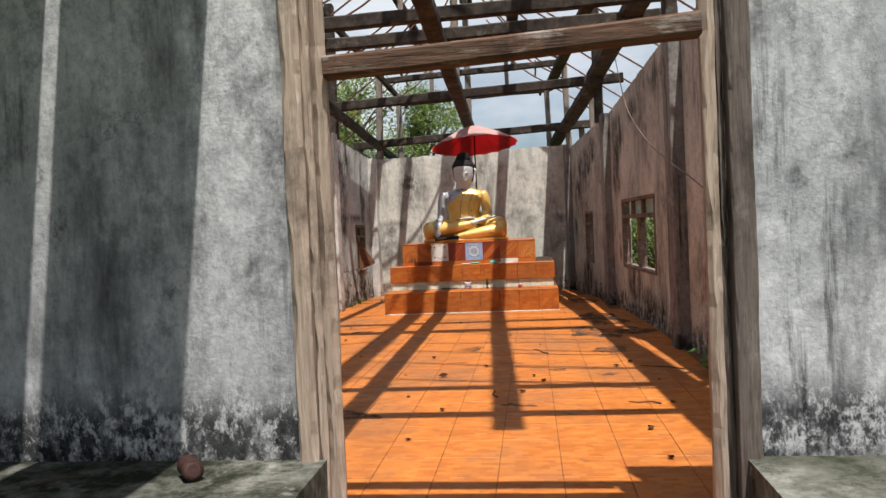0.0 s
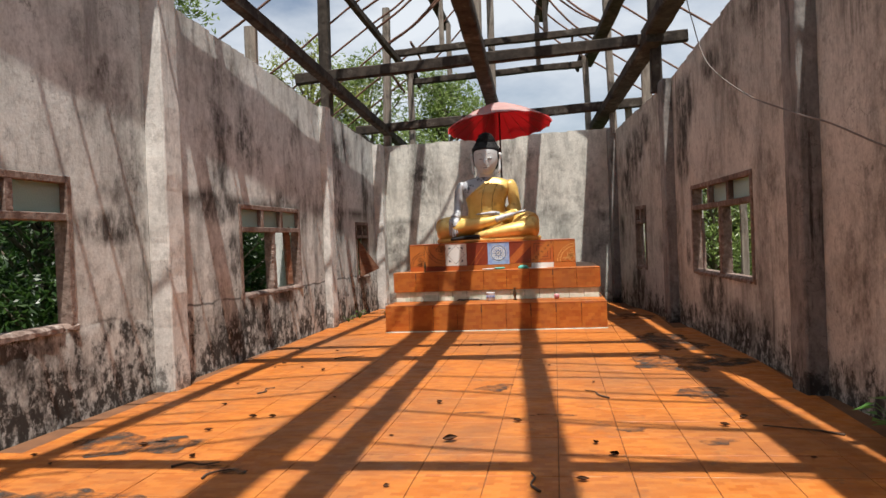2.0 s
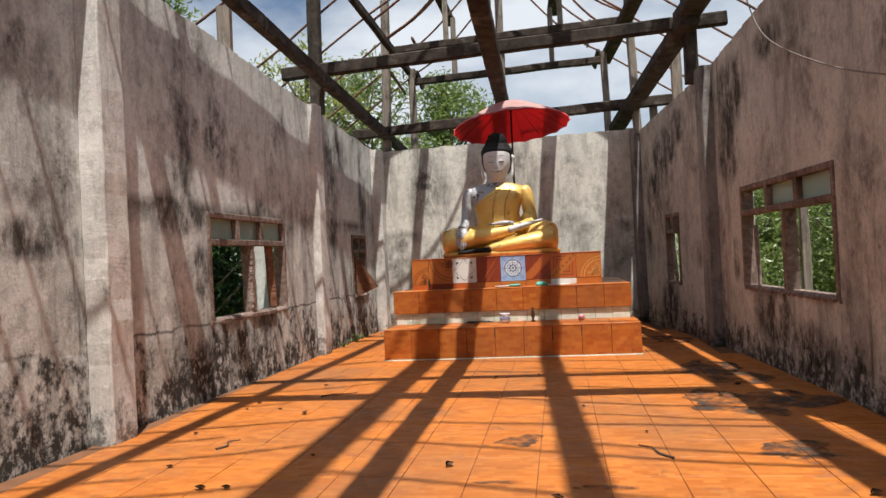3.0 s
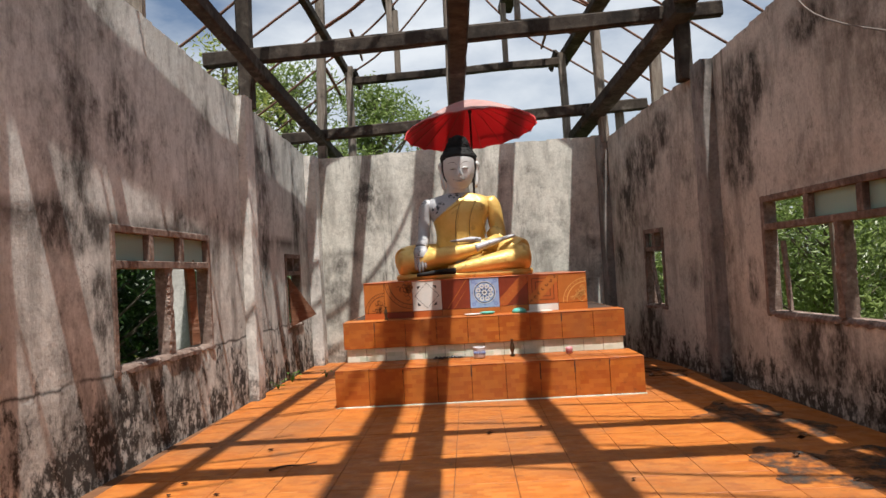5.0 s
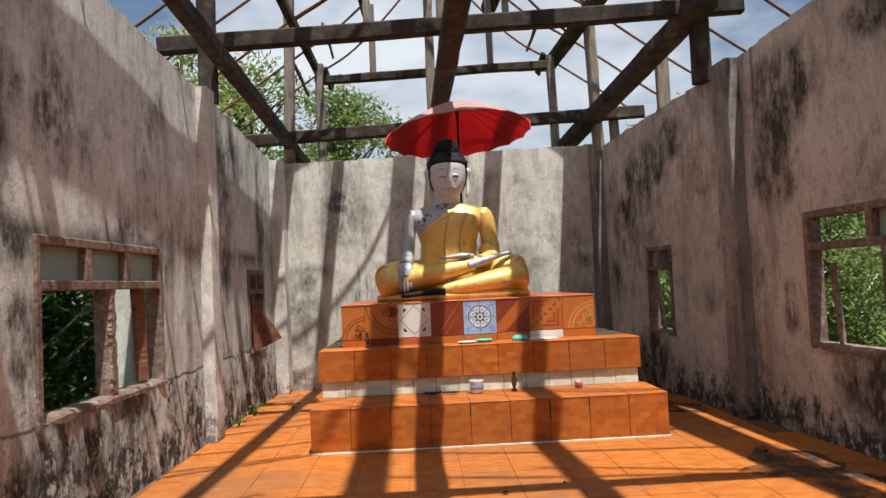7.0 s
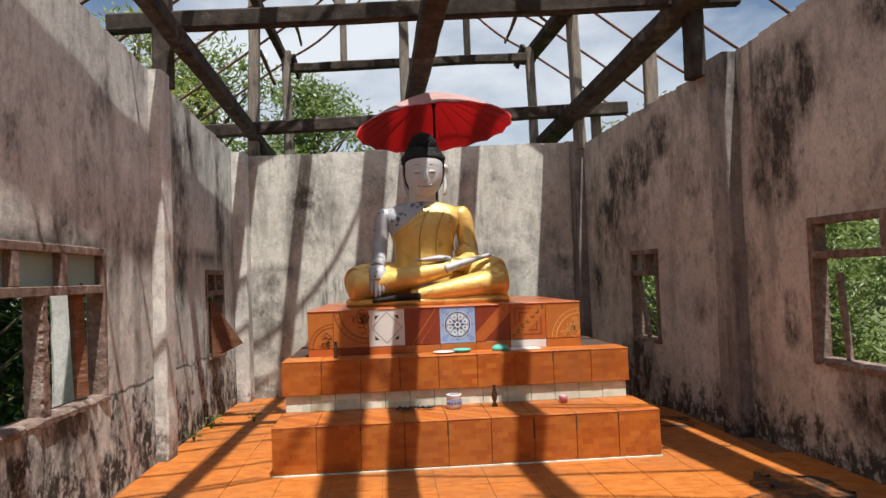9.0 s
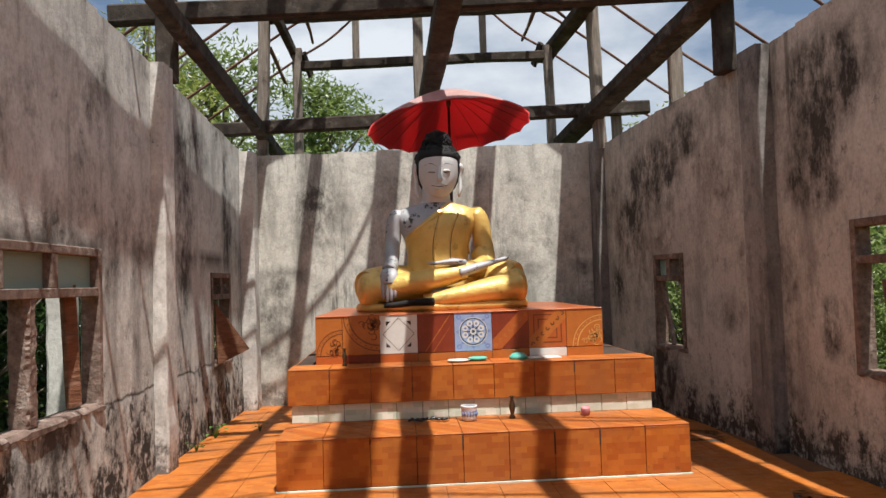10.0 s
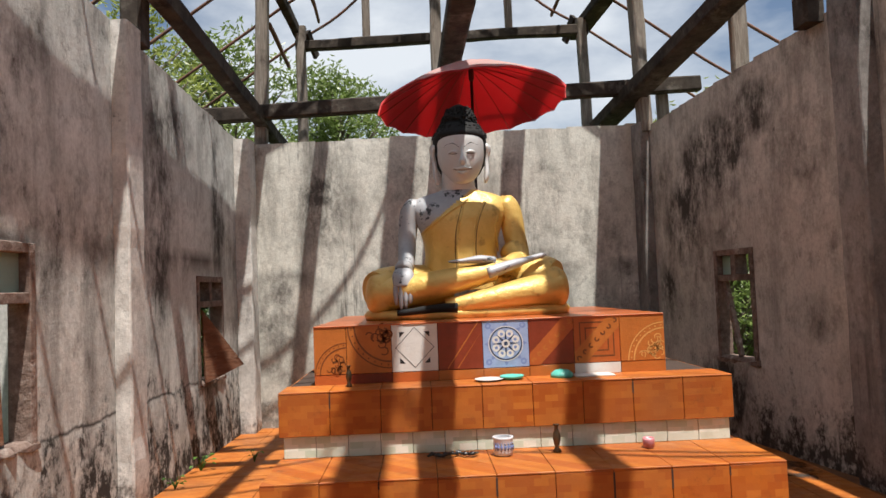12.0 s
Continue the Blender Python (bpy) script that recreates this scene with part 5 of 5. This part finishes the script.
def tree(name, place, height, spread, clumps, per, size, leaf, seed, label, bare=0.3, group=""):
    rnd = random.Random(seed)
    t = empty(name, Matrix.Translation(place), label, "tree" if name == "tree" else "shrub", group)
    tb = bmesh.new()
    trunk = [(0, 0, 0)]
    for k in range(1, 6):
        trunk.append((rnd.uniform(-0.1, 0.1) * k * 0.4, rnd.uniform(-0.1, 0.1) * k * 0.4, height * 0.8 * k / 5))
    r0 = 0.035 * height ** 0.8
    limb(smooth_line(trunk, 3), [r0 * (1 - 0.85 * k / 15) for k in range(16)], 9, 1.0, tb)
    centres = []
    for k in range(clumps):
        a = rnd.uniform(0, 2 * math.pi)
        h = height * rnd.uniform(bare, 1.0)
        f = math.sin(math.pi * min(1, max(0.12, (h / height - bare * 0.6) / (1.05 - bare * 0.6)))) ** 0.6
        q = spread * f * rnd.uniform(0.25, 1.0)
        c = Vector((q * math.cos(a), q * math.sin(a), h))
        base = Vector((0, 0, max(0.1, h - q * 0.8 - 0.2)))
        base.z = min(base.z, height * 0.78)
        limb([base, base.lerp(c, 0.5) + Vector((0, 0, 0.08)), c], [r0 * 0.32, r0 * 0.2, r0 * 0.07], 5, 1.0, tb)
        centres.append((c, spread * rnd.uniform(0.16, 0.32)))
    part("trunk", tb, M_BARK, t)
    me = leaves(centres, per, 1.0, size, seed + 1)
    me.materials.append(leaf)
    cr = new("crown", me)
    cr.parent = t
    return t


G0 = -0.35
TL = "leafy green tree standing behind the ruined hall"
tree("tree", (-4.9, 26.5, G0), 7.4, 2.6, 64, 420, 0.17, M_LEAF_A, 3, TL, 0.4)
tree("tree", (-2.6, 28.5, G0), 7.5, 2.1, 50, 420, 0.18, M_LEAF_A, 5, TL, 0.45)
tree("tree", (-5.6, 23.0, G0), 7.2, 1.9, 44, 380, 0.15, M_LEAF_B, 7, "yellow-green feathery tree beside the hall", 0.4)
tree("tree", (-8.6, 19.0, G0), 8.6, 3.0, 56, 330, 0.18, M_LEAF_A, 9, "tall tree beyond the side wall", 0.4)
tree("tree", (6.4, 25.5, G0), 6.1, 2.4, 40, 240, 0.16, M_LEAF_B, 11, TL, 0.35)
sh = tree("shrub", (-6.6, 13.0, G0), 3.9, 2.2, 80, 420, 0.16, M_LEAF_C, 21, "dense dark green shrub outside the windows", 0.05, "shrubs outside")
shb = tree("shrub", (6.6, 15.5, G0), 3.6, 2.0, 80, 380, 0.16, M_LEAF_A, 23, "bright green shrub outside the windows", 0.05, "shrubs outside")
rs = random.Random(8)
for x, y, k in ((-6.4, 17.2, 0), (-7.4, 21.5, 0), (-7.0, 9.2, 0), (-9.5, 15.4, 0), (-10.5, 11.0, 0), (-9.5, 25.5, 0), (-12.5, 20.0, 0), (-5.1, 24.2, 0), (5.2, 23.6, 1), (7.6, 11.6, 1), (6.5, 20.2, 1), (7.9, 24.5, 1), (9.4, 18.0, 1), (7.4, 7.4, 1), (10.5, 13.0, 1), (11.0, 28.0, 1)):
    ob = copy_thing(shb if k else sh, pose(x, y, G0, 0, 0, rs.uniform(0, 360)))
    ob.scale = (rs.uniform(0.85, 1.2),) * 3
far = []
for k in range(90):
    a = radians(k * 4 + rs.uniform(-1.5, 1.5))
    far.append((Vector((58 * math.cos(a) * rs.uniform(0.9, 1.2), 15 + 58 * math.sin(a) * rs.uniform(0.9, 1.2), rs.uniform(1.0, 4.0))), rs.uniform(2.5, 4.8)))
fm = leaves(far, 22, 1.0, 0.85, 40)
fm.materials.append(M_LEAF_A)
tagged(new("far_woods", fm), "belt of green woods far round the hall", "woods", kind="stuff")
gm = leaves([(Vector((rs.choice((-1, 1)) * rs.uniform(4.5, 13), rs.uniform(4, 30), G0 + 0.05)), rs.uniform(0.4, 0.9)) for _ in range(260)], 42, 1.0, 0.2, 44)
gm.materials.append(M_LEAF_B)
tagged(new("tall_grass", gm), "rough yellow-green grass and weeds outside", "grass", kind="stuff")
# veranda posts outside the windows
for x, y, r, mat in ((-3.86, 15.55, 0.11, M_PILASTER), (3.75, 14.2, 0.05, M_POST)):
    tagged(part("veranda_post", worn_post(x - r, y - r, x + r, y + r, G0, 3.6, int(y)), mat), "square weathered veranda post outside the windows", "post", "veranda posts")

# ---- small things on the pedestal ----
M_PORC = plain("blue_white_porcelain", (0.66, 0.67, 0.70), 0.25, 0, 0.1, 8)
M_BRASS = plain("tarnished_brass", (0.14, 0.10, 0.06), 0.45, 0.7, 0.3, 12)
M_MINT = plain("mint_plastic", (0.12, 0.52, 0.42), 0.4, 0, 0.12)
M_PINK = plain("pink_glass", (0.62, 0.25, 0.27), 0.3, 0, 0.2)
M_ASH = plain("ash", (0.16, 0.12, 0.10), 0.95, 0, 0.4, 30)
T1, T2 = 0.4425, 0.9525
pot = empty("incense_pot", Matrix.Translation((-0.09, 15.40, T1)), "small blue and white porcelain incense pot on the lower tier", "pot")
part("bowl", turned([(0.055, 0), (0.07, 0.01), (0.074, 0.03), (0.074, 0.125), (0.08, 0.14), (0.072, 0.142), (0.066, 0.13), (0.064, 0.11)], 20), M_PORC, pot)
part("ash_fill", turned([(0.0635, 0.10), (0.06, 0.115), (0.02, 0.12)], 16), M_ASH, pot)
for k in range(7):
    a = -2.6 + 0.35 * k
    part("motif", limb([(0.0755 * math.cos(a), 0.0755 * math.sin(a), 0.045), (0.0755 * math.cos(a + 0.1), 0.0755 * math.sin(a + 0.1), 0.075), (0.0755 * math.cos(a + 0.02), 0.0755 * math.sin(a + 0.02), 0.1)], [0.006, 0.011, 0.004], 5), M_BLUE, pot, "blue brushed motif")


def vase(x, y, z, h, mat, label):
    v = empty("vase", Matrix.Translation((x, y, z)), label, "vase")
    part("body", turned([(0.032, 0), (0.036, 0.012), (0.016, 0.04), (0.026, 0.075), (0.034, 0.115), (0.026, 0.16), (0.013, 0.195), (0.018, 0.215), (0.03, 0.228), (0.024, 0.229), (0.01, 0.21)], 18), mat, v)
    v.scale = (h / 0.23,) * 3
    return v


vase(0.32, 15.42, T1, 0.21, M_BRASS, "slim dark metal flower vase on the lower tier")
vase(-1.27, 15.80, T2, 0.17, M_BRASS, "small dark metal vase on the middle tier")
tagged(part("candle_cup", turned([(0.03, 0), (0.042, 0.008), (0.046, 0.06), (0.042, 0.078), (0.037, 0.076), (0.038, 0.02)], 16), M_PINK, m=Matrix.Translation((1.02, 15.42, T1))), "small pink glass candle cup on the lower tier", "cup")
dish = turned([(0.06, 0), (0.09, 0.012), (0.10, 0.03), (0.094, 0.032), (0.07, 0.014)], 20)
tagged(part("dish", dish, M_MINT, m=Matrix.Translation((0.05, 15.83, T2))), "shallow mint green plastic dish on the middle tier", "dish", "green dishes")
tagged(part("bowl", turned([(0.095, 0), (0.09, 0.03), (0.06, 0.055), (0.03, 0.062), (0.028, 0.058)], 20), M_MINT, m=Matrix.Translation((0.46, 15.83, T2))), "upturned mint green plastic bowl on the middle tier", "bowl", "green dishes")
tagged(part("plate", turned([(0.05, 0), (0.1, 0.008), (0.12, 0.016), (0.115, 0.018), (0.06, 0.008)], 20), M_WHITE, m=Matrix.Translation((-0.14, 15.80, T2))), "chipped white plate on the middle tier", "plate")
tagged(part("tile_scrap", box(-0.16, -0.09, 0, 0.16, 0.09, 0.012, 0.003), M_WHITE, m=pose(0.72, 15.84, T2, 0, 0, 4)), "loose piece of white tile on the middle tier", "tile")
cl = bmesh.new()
rc = random.Random(3)
for k in range(7):
    p = [(-0.16 + 0.05 * k, rc.uniform(-0.04, 0.04), 0.018), (-0.13 + 0.05 * k, rc.uniform(-0.05, 0.05), 0.03), (-0.08 + 0.05 * k, rc.uniform(-0.05, 0.05), 0.016)]
    limb(p, [0.012, rc.uniform(0.018, 0.028), 0.01], 7, 0.7, cl)
tagged(part("black_rag", cl, M_BLACK, m=Matrix.Translation((-0.50, 15.42, T1))), "crumpled black cloth lying on the lower tier", "cloth")

# ---- floor litter and plants ----
M_DRYLEAF = plain("dry_leaf", (0.13, 0.06, 0.03), 0.9, 0, 0.4, 20)
M_TWIG = plain("twig", (0.08, 0.05, 0.035), 0.9, 0, 0.3)
M_SOOT = plain("floor_stain", (0.06, 0.045, 0.035), 0.95, 0, 0.45, 7.0, 0.1)
nt_st = M_SOOT.node_tree
st_mix, st_clear = nt_st.nodes.new("ShaderNodeMixShader"), nt_st.nodes.new("ShaderNodeBsdfTransparent")
nt_st.links.new(noise_fac(nt_st, 6.0, 9, low=0.40, high=0.62, seed=6.0, rough=0.75), st_mix.inputs[0])
nt_st.links.new(st_clear.outputs[0], st_mix.inputs[1])
nt_st.links.new(nt_st.nodes["Principled BSDF"].outputs[0], st_mix.inputs[2])
nt_st.links.new(st_mix.outputs[0], nt_st.nodes["Material Output"].inputs["Surface"])


def leaf_curl(r):
    bm = bmesh.new()
    rows = []
    for k in range(6):
        t = k / 5
        w = 0.03 * math.sin(math.pi * min(0.97, max(0.06, t)))
        c = Vector((0.09 * (t - 0.5), 0, 0.004 + 0.03 * abs(t - 0.45)))
        rows.append([bm.verts.new(c + Vector((0, -w, w * 0.7))), bm.verts.new(c), bm.verts.new(c + Vector((0, w, w * 0.9)))])
    for a, b in zip(rows, rows[1:]):
        for i in range(2):
            bm.faces.new((a[i], b[i], b[i + 1], a[i + 1])).smooth = True
    bmesh.ops.solidify(bm, geom=bm.faces, thickness=0.0015)
    return bm


lf = tagged(part("dry_leaf", leaf_curl(1), M_DRYLEAF, m=pose(0.2, 8.31, 0.003, 0, 0, 30)), "curled brown dry leaf on the floor", "leaf", "dry leaves")
lf.scale = (1.3, 1.3, 1.3)
rl = random.Random(15)
for k in range(46):
    side = rl.random()
    x = rl.uniform(-2.9, -1.6) if side < 0.45 else (rl.uniform(-1.6, 2.2) if side < 0.8 else rl.uniform(2.2, 2.9))
    ob = copy_thing(lf, pose(x, rl.uniform(4.6, 14.5), 0.003, 0, 0, rl.uniform(0, 360)))
    ob.scale = (rl.uniform(0.4, 0.95),) * 3
for x, y, ln, a in ((0.85, 7.4, 0.35, 100), (2.3, 6.9, 0.3, 160), (-1.5, 7.7, 0.32, 20), (-1.25, 7.5, 0.22, 60), (2.75, 8.6, 0.55, 150), (-1.7, 12.3, 0.4, 30), (1.35, 9.9, 0.4, 120), (-2.0, 10.2, 0.3, 75)):
    pts = smooth_line([(-ln / 2, 0, 0.008), (-ln / 6, rl.uniform(-0.05, 0.05), 0.012), (ln / 6, rl.uniform(-0.05, 0.05), 0.014), (ln / 2, 0, 0.008)], 4)
    tagged(part("twig", limb(pts, [0.009 - 0.0004 * k for k in range(len(pts))], 6), M_TWIG, m=pose(x, y, 0.001, 0, 0, a)), "dark fallen twig on the tiled floor", "twig", "twigs")


def stain(x, y, r, seed, sy=0.6):
    rnd = random.Random(seed)
    bm = bmesh.new()
    pts = []
    ph = [rnd.uniform(0, 6.28) for _ in range(5)]
    for k in range(40):
        a = 2 * math.pi * k / 40
        q = r * (0.7 + 0.18 * math.sin(2 * a + ph[0]) + 0.12 * math.sin(3 * a + ph[1]) + 0.10 * math.sin(5 * a + ph[2]) + 0.08 * math.sin(9 * a + ph[3]))
        pts.append(bm.verts.new((q * math.cos(a), q * sy * math.sin(a), 0.0)))
    bm.faces.new(pts)
    bmesh.ops.triangulate(bm, faces=bm.faces)
    return tagged(part("floor_stain", bm, M_SOOT, m=Matrix.Translation((x, y, 0.0062))), "dark patch of dirt where the floor glaze is worn", "stain", kind="structure")


for k, (x, y, r, sy) in enumerate(((0.38, 10.25, 0.26, 0.8), (1.55, 8.63, 0.13, 0.9), (2.1, 8.3, 0.18, 0.6), (0.95, 9.1, 0.2, 0.4), (2.45, 11.6, 0.75, 1.2), (2.45, 13.3, 0.65, 1.5), (2.3, 9.9, 0.4, 0.8), (-2.3, 8.2, 0.6, 0.8), (-2.2, 6.9, 0.7, 0.7), (2.4, 16.4, 0.4, 1.6), (-0.6, 6.6, 0.5, 0.5), (-1.3, 7.6, 0.3, 0.4), (1.1, 6.9, 0.2, 0.5), (0.3, 9.2, 0.16, 0.35), (-1.9, 8.3, 0.25, 0.3))):
    stain(x, y, r, k, sy)

M_WEED = foliage("weed_leaf", (0.06, 0.16, 0.03), (0.11, 0.24, 0.05))


def weed(x, y, z, n, size, seed, label):
    rnd = random.Random(seed)
    w = empty("weed", Matrix.Translation((x, y, z)), label, "plant", "weeds")
    stems = bmesh.new()
    lv = bmesh.new()
    for k in range(n):
        a = rnd.uniform(0, 2 * math.pi)
        d = Vector((math.cos(a), math.sin(a), 0))
        h = size * rnd.uniform(0.4, 1.0)
        tip = d * size * rnd.uniform(0.2, 0.7) + Vector((0, 0, h))
        limb([(0, 0, 0), tip * 0.5 + Vector((0, 0, 0.04)), tip], [0.006, 0.004, 0.002], 5, 1.0, stems)
        s_ = d.cross(Vector((0, 0, 1)))
        ln = size * rnd.uniform(0.3, 0.5)
        out = (d + Vector((0, 0, rnd.uniform(-0.5, 0.2)))).normalized()
        m0, m1 = tip + out * ln * 0.45, tip + out * ln
        v = [lv.verts.new(p) for p in (tip, m0 + s_ * ln * 0.36 + Vector((0, 0, 0.015)), m1, m0 - s_ * ln * 0.36 + Vector((0, 0, 0.015)), m0)]
        for q in ((0, 1, 4), (1, 2, 4), (2, 3, 4), (3, 0, 4)):
            lv.faces.new([v[i] for i in q])
    tagged(part("stems", stems, M_WEED, w), kind="stuff")
    tagged(part("leaves", lv, M_WEED, w), kind="stuff")
    return w


WL = "green broad-leaved weed growing at the foot of the wall"
weed(right_x(8.1) - 0.16, 8.1, 0, 16, 0.38, 1, WL)
weed(right_x(8.5) - 0.12, 8.5, 0, 10, 0.24, 2, WL)
weed(left_x(17.3) + 0.12, 17.3, 0, 8, 0.16, 3, WL)
weed(-2.45, 17.6, 0, 6, 0.12, 4, WL)
weed(left_x(16.6) + 0.1, 16.65, 0, 7, 0.12, 5, WL)

# ---- things on the ledge outside ----
M_RUSTY = plain("rusty_metal", (0.06, 0.024, 0.018), 0.7, 0.4, 0.4, 20, 0.5)
can = empty("rusty_can", pose(-0.54, 3.36, 0.527, 0, 0, 40), "small rusty brown metal can lying on the ledge", "can")
part("body", turned([(0.05, 0), (0.054, 0.01), (0.05, 0.02), (0.05, 0.1), (0.054, 0.11), (0.045, 0.112)], 16), M_RUSTY, can, m=pose(0, 0, 0.054, 90, 0, 0))
part("lid", turned([(0.052, 0), (0.054, 0.006), (0.03, 0.012)], 16), M_RUSTY, can, m=pose(0.0, -0.12, 0.05, 70, 0, 0))
for x, y, r in ((-0.16, 2.85, 0.03), (-0.15, 2.72, 0.035), (-0.66, 2.9, 0.03), (-0.46, 2.92, 0.035)):
    st = bmesh.new()
    bmesh.ops.create_icosphere(st, subdivisions=2, radius=r)
    for v in st.verts:
        v.co = v.co * (1 + 0.25 * noise.noise(v.co * 40 + Vector((x * 9, y, 0))))
        v.co.z *= 0.4
    tagged(part("stone_chip", st, M_WHITE, m=Matrix.Translation((x, y, 0.533))), "small white chip of plaster on the ledge", "stone", "plaster chips")
tagged(part("stick", limb([(-0.16, 0, 0.01), (0, 0.01, 0.014), (0.16, 0, 0.01)], [0.008, 0.007, 0.005], 6), M_TWIG, m=pose(-1.2, 3.25, 0.527, 0, 0, 35)), "thin dry stick lying on the ledge", "stick")
# flower pot outside a window
fp = empty("flower_pot", Matrix.Translation((5.05, 11.6, G0)), "orange clay flower pot on a post outside the window", "flower pot")
part("stand", box(-0.12, -0.12, 0, 0.12, 0.12, 1.18, 0.01), M_PILASTER, fp)
part("pot", turned([(0.11, 1.18), (0.17, 1.4), (0.19, 1.42), (0.19, 1.46), (0.16, 1.46)], 18), M_AMBER, fp)

# ---- floor tiles ----
TS = 0.45
tile_me = mesh_of("tile", box(-TS / 2 + 0.0025, -TS / 2 + 0.0025, -0.010, TS / 2 - 0.0025, TS / 2 - 0.0025, 0.0, 0.0025), M_TILE)
floor_ob = bpy.data.objects["floor"]
rt = random.Random(77)
far_tiles = bmesh.new()
made = 0
for j in range(36):
    y = FRONT_Y - 0.02 + TS * (j + 0.5)
    for i in range(-8, 8):
        x = 0.09 + TS * (i + 0.5)
        if x - TS / 2 < left_x(y) - 0.2 or x + TS / 2 > right_x(y) + 0.2 or y > BACK_Y:
            continue
        if y > PED_Y[0] + 0.3 and abs(x) < 1.5:
            continue
        z = rt.uniform(0.0, 0.0025)
        if y < 12.6 and made < 300:
            ob = new("tile", tile_me)
            ob.parent = floor_ob
            ob.matrix_basis = pose(x, y, z, rt.uniform(-0.15, 0.15), rt.uniform(-0.15, 0.15), rt.uniform(-0.25, 0.25))
            made += 1
        else:
            block(far_tiles, x - TS / 2 + 0.0025, y - TS / 2 + 0.0025, -0.01, x + TS / 2 - 0.0025, y + TS / 2 - 0.0025, z)
ft = part("far_tiles", far_tiles, M_TILE, floor_ob)
tagged(ft, kind="stuff")
